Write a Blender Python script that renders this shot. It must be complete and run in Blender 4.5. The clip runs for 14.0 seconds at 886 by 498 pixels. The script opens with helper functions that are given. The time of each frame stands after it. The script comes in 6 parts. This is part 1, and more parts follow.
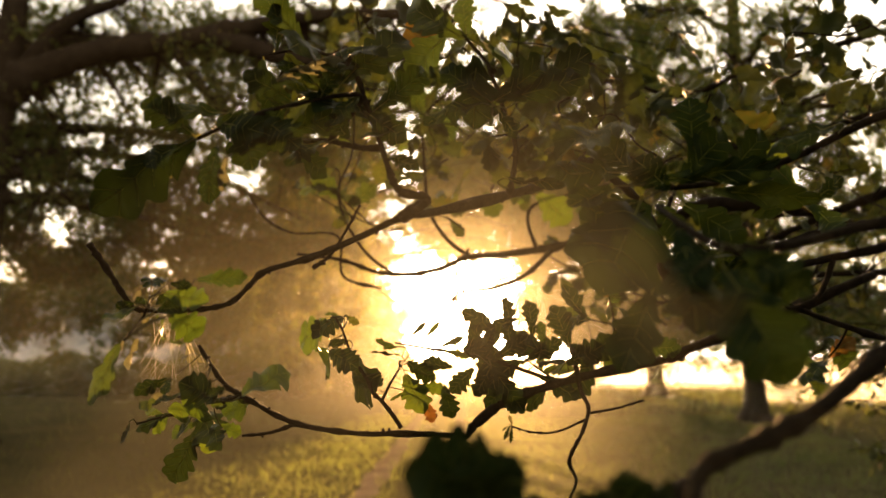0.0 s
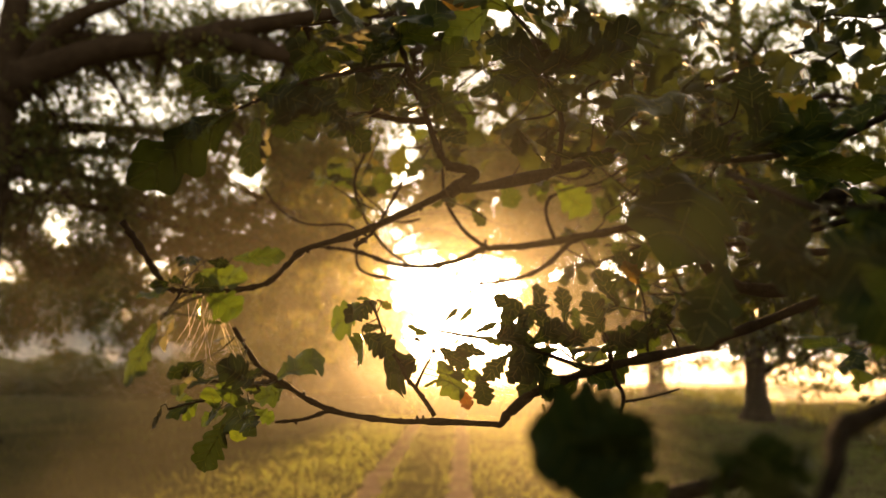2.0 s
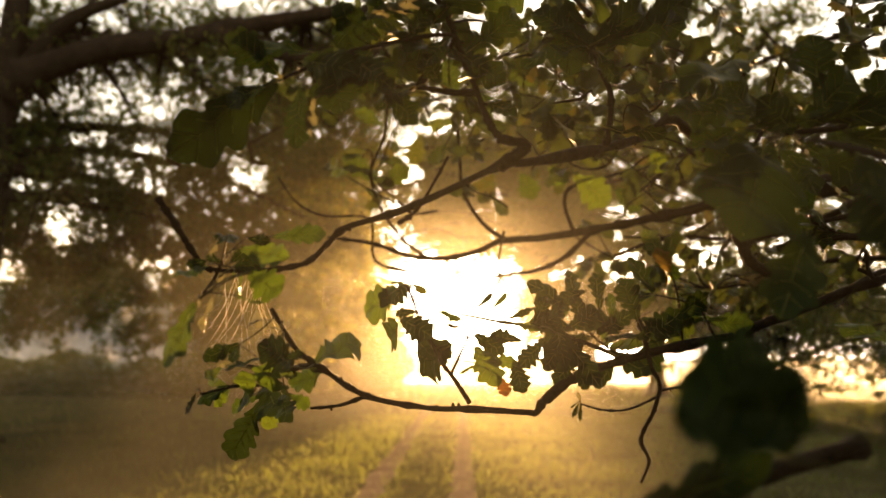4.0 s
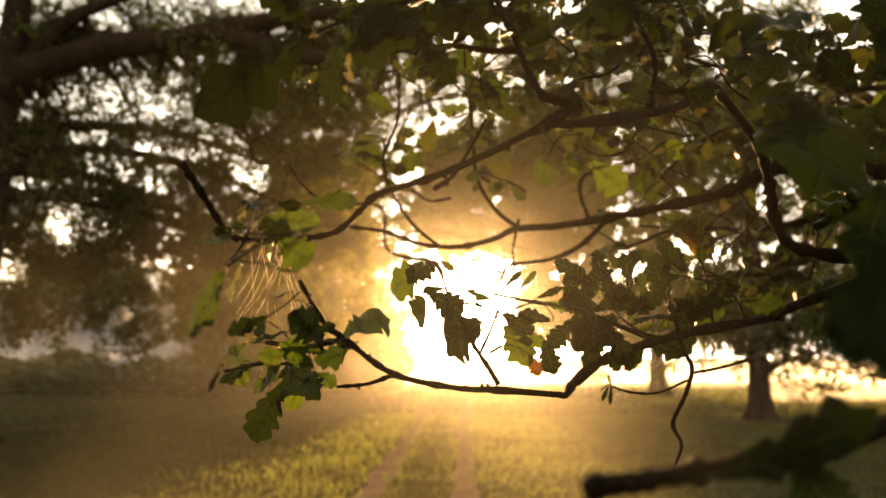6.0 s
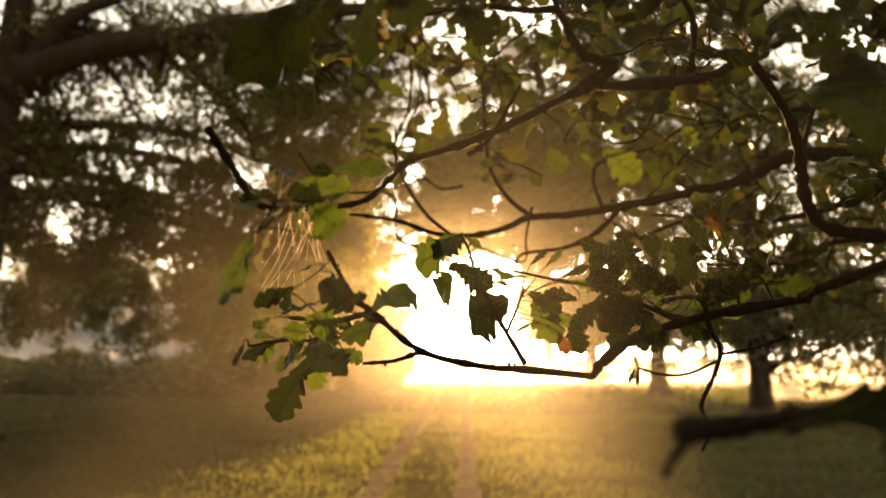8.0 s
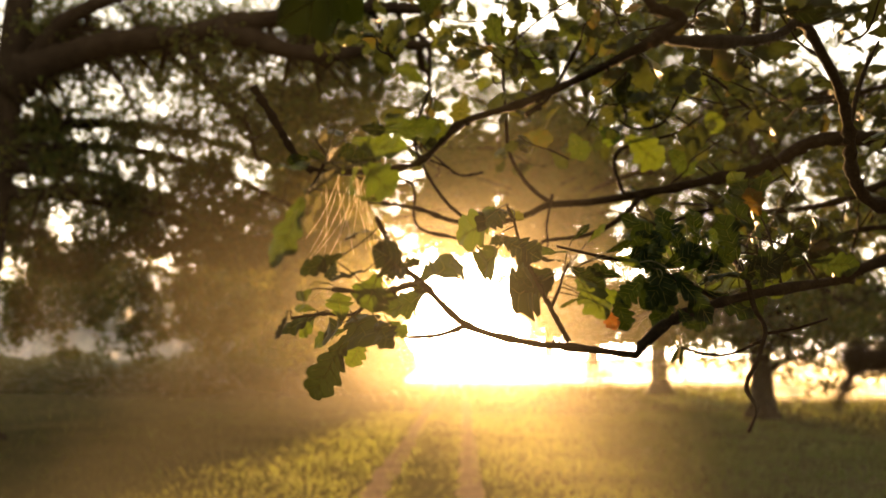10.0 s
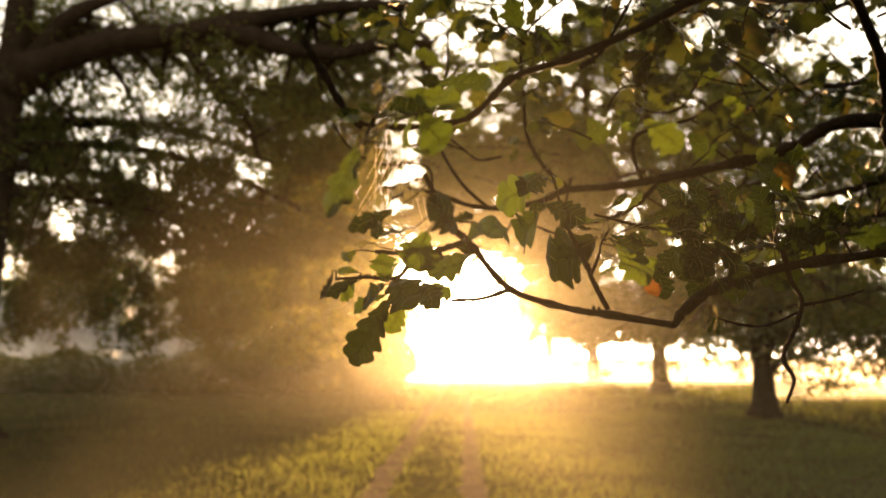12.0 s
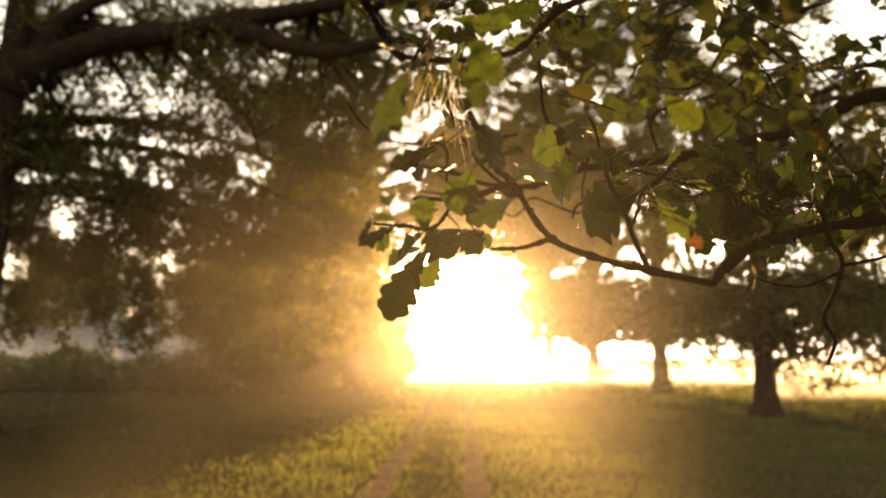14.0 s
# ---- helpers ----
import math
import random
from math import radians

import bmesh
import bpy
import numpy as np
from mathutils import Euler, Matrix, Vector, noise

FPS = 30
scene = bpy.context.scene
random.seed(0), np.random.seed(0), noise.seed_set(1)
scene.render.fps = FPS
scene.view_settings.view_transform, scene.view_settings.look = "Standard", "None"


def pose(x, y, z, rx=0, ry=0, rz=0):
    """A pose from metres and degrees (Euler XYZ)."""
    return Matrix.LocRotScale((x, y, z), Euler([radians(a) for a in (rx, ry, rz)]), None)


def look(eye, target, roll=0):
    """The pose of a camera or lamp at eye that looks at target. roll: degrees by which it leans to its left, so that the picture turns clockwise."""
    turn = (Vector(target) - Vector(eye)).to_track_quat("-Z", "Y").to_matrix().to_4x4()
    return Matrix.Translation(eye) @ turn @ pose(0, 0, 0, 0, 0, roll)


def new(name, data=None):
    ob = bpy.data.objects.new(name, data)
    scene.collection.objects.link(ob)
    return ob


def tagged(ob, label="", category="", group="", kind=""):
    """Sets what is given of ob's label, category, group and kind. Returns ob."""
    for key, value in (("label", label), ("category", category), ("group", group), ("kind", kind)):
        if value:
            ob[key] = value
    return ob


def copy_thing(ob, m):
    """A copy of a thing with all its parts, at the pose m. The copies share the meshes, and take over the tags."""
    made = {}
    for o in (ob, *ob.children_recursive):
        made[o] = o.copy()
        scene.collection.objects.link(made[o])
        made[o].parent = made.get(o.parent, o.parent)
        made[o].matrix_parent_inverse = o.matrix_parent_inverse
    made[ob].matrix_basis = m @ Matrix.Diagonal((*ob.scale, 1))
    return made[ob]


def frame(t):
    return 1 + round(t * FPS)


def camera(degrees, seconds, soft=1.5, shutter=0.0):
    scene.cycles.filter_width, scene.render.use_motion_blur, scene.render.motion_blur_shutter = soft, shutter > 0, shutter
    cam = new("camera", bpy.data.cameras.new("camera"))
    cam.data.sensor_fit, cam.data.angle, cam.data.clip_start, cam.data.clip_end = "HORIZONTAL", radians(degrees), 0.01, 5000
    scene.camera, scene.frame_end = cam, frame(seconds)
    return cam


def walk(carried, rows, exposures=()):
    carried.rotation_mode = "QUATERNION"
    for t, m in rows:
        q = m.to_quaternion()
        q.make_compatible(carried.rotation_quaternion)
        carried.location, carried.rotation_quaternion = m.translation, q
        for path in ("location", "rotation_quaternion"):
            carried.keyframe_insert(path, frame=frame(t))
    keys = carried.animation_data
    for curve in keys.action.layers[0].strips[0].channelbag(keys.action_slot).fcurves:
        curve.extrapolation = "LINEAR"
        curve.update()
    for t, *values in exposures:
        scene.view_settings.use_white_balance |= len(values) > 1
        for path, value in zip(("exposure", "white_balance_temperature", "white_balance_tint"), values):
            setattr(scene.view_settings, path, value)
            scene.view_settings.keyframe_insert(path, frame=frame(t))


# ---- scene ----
cam = camera(60.0, 14.0)
PATH = [
    (0.0, (0.0000, 0.0000, 2.2000), (0.0000, 9.9002, 3.6090), 0.0),
    (0.5, (-0.0120, 0.0089, 2.1948), (-0.0120, 9.9092, 3.6038), 0.0),
    (1.0, (-0.0240, 0.0181, 2.1884), (-0.0240, 9.9183, 3.5974), 0.0),
    (1.5, (-0.0360, 0.0256, 2.1838), (-0.0360, 9.9258, 3.5929), 0.0),
    (2.0, (-0.0472, 0.0314, 2.1810), (-0.0472, 9.9317, 3.5901), 0.0),
    (2.5, (-0.0584, 0.0373, 2.1782), (-0.0584, 9.9375, 3.5873), 0.0),
    (3.0, (-0.0712, 0.0433, 2.1746), (-0.0712, 9.9435, 3.5837), 0.0),
    (5.5, (-0.1216, 0.0924, 2.1420), (-0.1216, 9.9926, 3.5511), 0.0),
    (6.0, (-0.1300, 0.1000, 2.1367), (-0.1300, 10.0002, 3.5457), 0.0),
    (6.5, (-0.1392, 0.1077, 2.1309), (-0.1392, 10.0079, 3.5399), 0.0),
    (7.0, (-0.1472, 0.1154, 2.1243), (-0.1472, 10.0157, 3.5333), 0.0),
    (7.5, (-0.1540, 0.1219, 2.1175), (-0.1540, 10.0221, 3.5266), 0.0),
    (8.0, (-0.1616, 0.1276, 2.1107), (-0.1616, 10.0279, 3.5197), 0.0),
    (10.5, (-0.2240, 0.1662, 2.0754), (-0.2240, 10.0664, 3.4844), 0.0),
    (11.0, (-0.2348, 0.1681, 2.0664), (-0.2348, 10.0684, 3.4754), 0.0),
    (11.5, (-0.2456, 0.1717, 2.0560), (-0.2456, 10.0719, 3.4650), 0.0),
    (12.0, (-0.2572, 0.1752, 2.0455), (-0.2572, 10.0754, 3.4546), 0.0),
    (12.5, (-0.2700, 0.1809, 2.0346), (-0.2700, 10.0811, 3.4436), 0.0),
    (13.0, (-0.2820, 0.1879, 2.0239), (-0.2820, 10.0881, 3.4329), 0.0),
    (13.5, (-0.2904, 0.1985, 2.0113), (-0.2904, 10.0988, 3.4203), 0.0),
    (14.0, (-0.2972, 0.2089, 1.9962), (-0.2972, 10.1091, 3.4052), 0.0),
]
walk(cam, [(t, look(eye, target, roll)) for t, eye, target, roll in PATH],
     [(0.0, 2.58, 8800, 12), (3.0, 2.58, 8800, 12), (5.5, 2.48, 8800, 12), (8.0, 2.46, 8800, 12), (10.5, 2.72, 8800, 12), (11.3, 2.62, 8800, 12), (14.0, 2.38, 8800, 12)])
cam.data.dof.use_dof = True
cam.data.dof.focus_distance = 1.0
cam.data.dof.aperture_fstop = 4.4

# ---- sky and sun ----
SUN_TURN, SUN_RISE = radians(4.2), radians(5.0)
SUN_WAY = Vector((math.sin(SUN_TURN) * math.cos(SUN_RISE), math.cos(SUN_TURN) * math.cos(SUN_RISE), math.sin(SUN_RISE)))
world = bpy.data.worlds.new("world")
scene.world = world
world.use_nodes = True
wn, wl = world.node_tree.nodes, world.node_tree.links
sky = wn.new("ShaderNodeTexSky")
sky.sky_type = 'NISHITA'
sky.sun_disc = False
sky.sun_elevation, sky.sun_rotation = SUN_RISE, SUN_TURN
sky.air_density, sky.dust_density, sky.ozone_density = 1.0, 1.2, 1.0
wn["Background"].inputs["Strength"].default_value = 0.15
pale = wn.new("ShaderNodeHueSaturation")
pale.inputs["Saturation"].default_value = 0.25
wl.new(sky.outputs[0], pale.inputs["Color"])
wl.new(pale.outputs[0], wn["Background"].inputs[0])

sun_data = bpy.data.lights.new("sun", 'SUN')
sun_data.energy, sun_data.angle, sun_data.color = 7.2, radians(2.2), (1.0, 0.60, 0.28)
sun = new("sun", sun_data)
sun.matrix_world = look(SUN_WAY * 50, (0, 0, 0))


# ---- materials ----
def mat_base(name):
    m = bpy.data.materials.new(name)
    m.use_nodes = True
    n = m.node_tree.nodes
    n.clear()
    return m, n, m.node_tree.links, n.new("ShaderNodeOutputMaterial")


def ramp(n, stops):
    r = n.new("ShaderNodeValToRGB")
    while len(r.color_ramp.elements) < len(stops):
        r.color_ramp.elements.new(0.5)
    for e, (p, c) in zip(r.color_ramp.elements, stops):
        e.position, e.color = p, (*c, 1)
    return r


def noise_tex(n, l, scale, detail=4.0, coords="Object"):
    c = n.new("ShaderNodeTexCoord")
    t = n.new("ShaderNodeTexNoise")
    t.inputs["Scale"].default_value, t.inputs["Detail"].default_value = scale, detail
    l.new(c.outputs[coords], t.inputs["Vector"])
    return t


def rough_mat(name, stops, scale, roughness=0.85, bump=0.4, fine=8.0, depth=0.004, gloss=0.12):
    """A rough solid surface: broad colour variation, fine grain and relief."""
    m, n, l, out = mat_base(name)
    b = n.new("ShaderNodeBsdfPrincipled")
    t, g = noise_tex(n, l, scale), noise_tex(n, l, scale * fine, 6.0)
    mix = n.new("ShaderNodeMath")
    mix.operation = 'MULTIPLY_ADD'
    mix.inputs[1].default_value = 0.45
    half = n.new("ShaderNodeMath")
    half.operation = 'MULTIPLY'
    half.inputs[1].default_value = 0.55
    l.new(t.outputs[0], half.inputs[0])
    l.new(g.outputs[0], mix.inputs[0])
    l.new(half.outputs[0], mix.inputs[2])
    r = ramp(n, stops)
    l.new(mix.outputs[0], r.inputs[0])
    l.new(r.outputs[0], b.inputs["Base Color"])
    b.inputs["Roughness"].default_value = roughness
    b.inputs["Specular IOR Level"].default_value = gloss
    bp = n.new("ShaderNodeBump")
    bp.inputs["Strength"].default_value, bp.inputs["Distance"].default_value = bump, depth
    l.new(mix.outputs[0], bp.inputs["Height"])
    l.new(bp.outputs[0], b.inputs["Normal"])
    l.new(b.outputs[0], out.inputs[0])
    return m


def leaf_mat(name, stops, through_stops, island=False, gloss=0.25, amount=0.5, grain=60.0):
    """A leaf blade: light falls on it and shines through it; colour varies leaf by leaf and in blotches."""
    m, n, l, out = mat_base(name)
    src = n.new("ShaderNodeNewGeometry" if island else "ShaderNodeObjectInfo")
    rnd = src.outputs["Random Per Island" if island else "Random"]
    t = noise_tex(n, l, grain, 3.0)
    add = n.new("ShaderNodeMath")
    add.operation = 'MULTIPLY_ADD'
    add.inputs[1].default_value = 0.35
    l.new(t.outputs[0], add.inputs[0])
    sub = n.new("ShaderNodeMath")
    sub.operation = 'MULTIPLY_ADD'
    sub.inputs[1].default_value, sub.inputs[2].default_value = 0.9, -0.13
    l.new(rnd, sub.inputs[0])
    l.new(sub.outputs[0], add.inputs[2])
    r, r2 = ramp(n, stops), ramp(n, through_stops)
    l.new(add.outputs[0], r.inputs[0])
    l.new(add.outputs[0], r2.inputs[0])
    b = n.new("ShaderNodeBsdfPrincipled")
    b.inputs["Roughness"].default_value = 0.5
    b.inputs["Specular IOR Level"].default_value = gloss
    l.new(r.outputs[0], b.inputs["Base Color"])
    tr = n.new("ShaderNodeBsdfTranslucent")
    l.new(r2.outputs[0], tr.inputs[0])
    mx = n.new("ShaderNodeMixShader")
    mx.inputs[0].default_value = amount
    l.new(b.outputs[0], mx.inputs[1])
    l.new(tr.outputs[0], mx.inputs[2])
    l.new(mx.outputs[0], out.inputs[0])
    return m


LEAF = leaf_mat("oak_leaf",
                [(0.0, (0.025, 0.045, 0.010)), (0.45, (0.042, 0.065, 0.014)), (0.8, (0.065, 0.08, 0.018)), (1.0, (0.10, 0.075, 0.018))],
                [(0.0, (0.026, 0.048, 0.008)), (0.45, (0.037, 0.062, 0.010)), (0.8, (0.052, 0.078, 0.013)), (1.0, (0.08, 0.083, 0.016))], amount=0.26)
VEIN = leaf_mat("leaf_vein", [(0.0, (0.10, 0.12, 0.03)), (1.0, (0.16, 0.15, 0.05))],
                [(0.0, (0.22, 0.22, 0.05)), (1.0, (0.30, 0.25, 0.06))], amount=0.35)
DRY_LEAF = leaf_mat("dry_leaf", [(0.0, (0.06, 0.045, 0.024)), (1.0, (0.11, 0.085, 0.05))],
                    [(0.0, (0.07, 0.07, 0.035)), (1.0, (0.11, 0.105, 0.06))])
CROWN = leaf_mat("crown_leaf",
                 [(0.0, (0.035, 0.05, 0.012)), (0.5, (0.055, 0.075, 0.018)), (1.0, (0.12, 0.09, 0.02))],
                 [(0.0, (0.07, 0.09, 0.015)), (0.5, (0.11, 0.12, 0.02)), (1.0, (0.18, 0.13, 0.03))], island=True, grain=0.6, amount=0.5, gloss=0.05)
GRASS = leaf_mat("grass_blade",
                 [(0.0, (0.028, 0.04, 0.011)), (0.6, (0.045, 0.055, 0.016)), (1.0, (0.075, 0.065, 0.027))],
                 [(0.0, (0.10, 0.125, 0.028)), (0.6, (0.12, 0.14, 0.036)), (1.0, (0.14, 0.135, 0.05))], island=True, grain=0.4, gloss=0.05)
TWIG_BARK = rough_mat("twig_bark", [(0.3, (0.013, 0.009, 0.006)), (0.6, (0.03, 0.022, 0.015)), (0.8, (0.06, 0.047, 0.035))], 55.0, 0.9, 0.8, 5.0, 0.002, 0.05)
BARK = rough_mat("oak_bark", [(0.3, (0.011, 0.007, 0.005)), (0.55, (0.024, 0.016, 0.010)), (0.8, (0.042, 0.03, 0.02))], 4.0, 0.95, 0.8, 6.0, 0.03, 0.02)
MEADOW = rough_mat("meadow_soil", [(0.3, (0.024, 0.022, 0.010)), (0.55, (0.038, 0.034, 0.015)), (0.75, (0.062, 0.047, 0.024))], 0.35, 1.0, 0.8, 14.0, 0.05, 0.0)
SAND = rough_mat("rut_earth", [(0.3, (0.075, 0.05, 0.034)), (0.55, (0.125, 0.088, 0.062)), (0.8, (0.18, 0.13, 0.095))], 1.6, 1.0, 0.9, 9.0, 0.03, 0.0)


def silk_mat():
    m, n, l, out = mat_base("spider_silk")
    b = n.new("ShaderNodeBsdfTranslucent")
    t = noise_tex(n, l, 40.0)
    r = ramp(n, [(0.3, (0.6, 0.55, 0.45)), (0.7, (0.85, 0.8, 0.7))])
    l.new(t.outputs[0], r.inputs[0])
    l.new(r.outputs[0], b.inputs[0])
    l.new(b.outputs[0], out.inputs[0])
    return m


SILK = silk_mat()


def droplets(n, l, tint, still, core, glow):
    """Mist droplets pass the light on: some spread evenly, some in a narrow cone, some in a wide one."""
    even = n.new("ShaderNodeBsdfTranslucent")
    even.inputs[0].default_value = tint
    lobe = []
    for rough in (0.58, 0.92):
        g = n.new("ShaderNodeBsdfRefraction")
        g.inputs["Color"].default_value = tint
        g.inputs["Roughness"].default_value, g.inputs["IOR"].default_value = rough, 1.33
        lobe.append(g)
    a, b = n.new("ShaderNodeMixShader"), n.new("ShaderNodeMixShader")
    a.inputs[0].default_value = core / (core + glow)
    b.inputs[0].default_value = still / (still + core + glow)
    l.new(lobe[1].outputs[0], a.inputs[1])
    l.new(lobe[0].outputs[0], a.inputs[2])
    l.new(a.outputs[0], b.inputs[1])
    l.new(even.outputs[0], b.inputs[2])
    return b


def mist_mat():
    """Drifting droplets."""
    m, n, l, out = mat_base("mist_droplet")
    l.new(droplets(n, l, (0.95, 0.88, 0.72, 1), 0.93, 0.02, 0.05).outputs[0], out.inputs[0])
    return m


MIST = mist_mat()


def veil_mat(name, density, tint, still, core, glow, foot=1.9):
    """A thin bank of mist: most light goes straight on, some is spread; it thins out upwards."""
    m, n, l, out = mat_base(name)
    wet = droplets(n, l, tint, still, core, glow)
    c, split, high = n.new("ShaderNodeTexCoord"), n.new("ShaderNodeSeparateXYZ"), n.new("ShaderNodeMapRange")
    l.new(c.outputs["Object"], split.inputs[0])
    l.new(split.outputs["Z"], high.inputs["Value"])
    high.interpolation_type = 'SMOOTHSTEP'
    for k, v in (("From Min", 0.5), ("From Max", 9.0), ("To Min", density), ("To Max", 0.0)):
        high.inputs[k].default_value = v
    t, wisp = noise_tex(n, l, 0.22, 2.0), n.new("ShaderNodeMath")
    wisp.operation = 'MULTIPLY_ADD'
    wisp.inputs[1].default_value, wisp.inputs[2].default_value = 1.0, 0.5
    l.new(t.outputs[0], wisp.inputs[0])
    low = n.new("ShaderNodeMapRange")
    low.interpolation_type = 'SMOOTHSTEP'
    l.new(split.outputs["Z"], low.inputs["Value"])
    low.inputs["From Min"].default_value, low.inputs["From Max"].default_value = 0.1, foot
    rise = n.new("ShaderNodeMath")
    rise.operation = 'MULTIPLY'
    l.new(low.outputs[0], rise.inputs[0])
    l.new(high.outputs[0], rise.inputs[1])
    part = n.new("ShaderNodeMath")
    part.operation = 'MULTIPLY'
    l.new(wisp.outputs[0], part.inputs[0])
    l.new(rise.outputs[0], part.inputs[1])
    clear, mx = n.new("ShaderNodeBsdfTransparent"), n.new("ShaderNodeMixShader")
    l.new(part.outputs[0], mx.inputs[0])
    l.new(clear.outputs[0], mx.inputs[1])
    l.new(wet.outputs[0], mx.inputs[2])
    l.new(mx.outputs[0], out.inputs[0])
    return m


BANK = veil_mat("mist_veil", 0.013, (0.95, 0.90, 0.78, 1), 0.78, 0.03, 0.19)
HAZE = veil_mat("thin_haze", 0.0138, (0.95, 0.89, 0.76, 1), 0.62, 0.02, 0.36, 0.2)
DENSE = veil_mat("low_mist", 0.42, (0.97, 0.97, 0.97, 1), 0.97, 0.01, 0.02, 0.12)
GRASS_MIST = veil_mat("grass_mist", 0.30, (0.93, 0.91, 0.88, 1), 0.97, 0.01, 0.02, 1.7)
# stands in for lens glare: lifts the dark tones of the near leaves
NEAR_GLARE = veil_mat("near_glare", 0.0011, (0.95, 0.92, 0.84, 1), 0.50, 0.04, 0.46, 0.2)
FAR_MIST = veil_mat("far_mist", 0.5, (0.90, 0.93, 1.0, 1), 0.98, 0.01, 0.01, 0.3)


# ---- building tools ----
def mesh_of(name, verts, faces, material):
    me = bpy.data.meshes.new(name)
    me.from_pydata([tuple(v) for v in verts], [], faces)
    for one in (material if isinstance(material, (list, tuple)) else [material]):
        me.materials.append(one)
    me.update()
    return me


def thing(name, me, label, category, group="", kind=""):
    return tagged(new(name, me), label, category, group, kind)


def piece(name, me, parent, label=""):
    ob = new(name, me)
    ob.parent = parent
    return tagged(ob, label)


def smooth_path(pts, steps):
    """Catmull-Rom through the control points."""
    p = [Vector(q) for q in pts]
    p = [p[0] * 2 - p[1]] + p + [p[-1] * 2 - p[-2]]
    out = []
    for i in range(1, len(p) - 2):
        a, b, c, d = p[i - 1:i + 3]
        for k in range(steps):
            t = k / steps
            out.append(0.5 * ((2 * b) + (c - a) * t + (2 * a - 5 * b + 4 * c - d) * t * t + (3 * b - a - 3 * c + d) * t ** 3))
    out.append(p[-2])
    return out


def tube(pts, r0, r1, steps=4, sides=7, rough=0.12, knots=0.0, rng=random, power=1.0):
    """Vertices and faces of a tapered, slightly uneven limb along the points."""
    path = smooth_path(pts, steps)
    n = len(path)
    verts, faces = [], []
    u = Vector((0.31, 0.52, 0.79))
    for i, c in enumerate(path):
        d = (path[min(i + 1, n - 1)] - path[max(i - 1, 0)]).normalized()
        u = (u - d * u.dot(d)).normalized()
        w = d.cross(u)
        r = r0 + (r1 - r0) * (i / (n - 1)) ** power
        if knots and rng.random() < knots:
            r *= 1.0 + rng.uniform(0.2, 0.6)
        for k in range(sides):
            a = 2 * math.pi * k / sides
            q = r * (1 + rng.uniform(-rough, rough))
            verts.append(c + u * (math.cos(a) * q) + w * (math.sin(a) * q))
    for i in range(n - 1):
        for k in range(sides):
            a, b = i * sides + k, i * sides + (k + 1) % sides
            faces.append((a, b, b + sides, a + sides))
    faces.append(tuple(range(sides))[::-1])
    faces.append(tuple(range((n - 1) * sides, n * sides)))
    return verts, faces


def join(parts):
    verts, faces = [], []
    for v, f in parts:
        k = len(verts)
        verts.extend(v)
        faces.extend(tuple(i + k for i in q) for q in f)
    return verts, faces


def smooth(me):
    me.polygons.foreach_set("use_smooth", [True] * len(me.polygons))
    return me


def raw_mesh(name, co, tris, material):
    """A mesh straight from arrays, for what nobody could count."""
    me = bpy.data.meshes.new(name)
    me.vertices.add(len(co))
    me.vertices.foreach_set("co", np.asarray(co, dtype=np.float32).ravel())
    k = tris.shape[1]
    me.loops.add(tris.size)
    me.loops.foreach_set("vertex_index", tris.astype(np.int32).ravel())
    me.polygons.add(len(tris))
    me.polygons.foreach_set("loop_start", np.arange(0, tris.size, k, dtype=np.int32))
    me.materials.append(material)
    me.update(calc_edges=True)
    return me


def foliage(name, centres, size, rng, material, droop=0.3):
    """Many small folded leaves round the given centres (n x 3 array): four corners each, folded on the midrib."""
    n = len(centres)
    d = rng.normal(size=(n, 3))
    d[:, 2] -= droop
    d /= np.linalg.norm(d, axis=1)[:, None]
    s = np.cross(d, rng.normal(size=(n, 3)))
    s /= np.linalg.norm(s, axis=1)[:, None]
    up = np.cross(d, s)
    ln = (size * rng.uniform(0.6, 1.25, n))[:, None]
    base = centres - d * ln * 0.5
    v = np.empty((n, 4, 3))
    v[:, 0] = base
    v[:, 1] = base + d * ln * 0.55 + s * ln * 0.30 + up * ln * 0.08
    v[:, 2] = base + d * ln
    v[:, 3] = base + d * ln * 0.5 - s * ln * 0.30 + up * ln * 0.08
    i = np.arange(n)[:, None] * 4
    tris = np.concatenate([i + [0, 1, 2], i + [0, 2, 3]], axis=1).reshape(-1, 3)
    return raw_mesh(name, v.reshape(-1, 3), tris, material)


# ---- ground: meadow, track, grass ----
RUT_TURN = math.tan(radians(1.5))
RUT_X = (-1.65, -0.10)


def land(x, y):
    """Height of the ground."""
    far = np.clip((np.hypot(x, y) - 6) / 20, 0, 1)
    h = 0.10 * far * (np.sin(x * 0.21 + 1.0) * np.cos(y * 0.13) + 0.5 * np.sin(x * 0.47 - y * 0.31))
    return h * np.clip(np.abs(x + 0.5) / 6, 0.15, 1)


def grid(xs, ys, wobble):
    gx, gy = np.meshgrid(xs, ys)
    for rut in RUT_X:
        off = np.abs(gx - rut - RUT_TURN * gy)
        wobble = wobble - 0.07 * np.exp(-(off / 0.26) ** 2)
    co = np.stack([gx, gy, land(gx, gy) + wobble], axis=-1).reshape(-1, 3)
    w = len(xs)
    a = (np.arange(len(ys) - 1)[:, None] * w + np.arange(w - 1)[None, :]).reshape(-1, 1)
    return co, np.concatenate([a, a + 1, a + w + 1, a + w], axis=1)


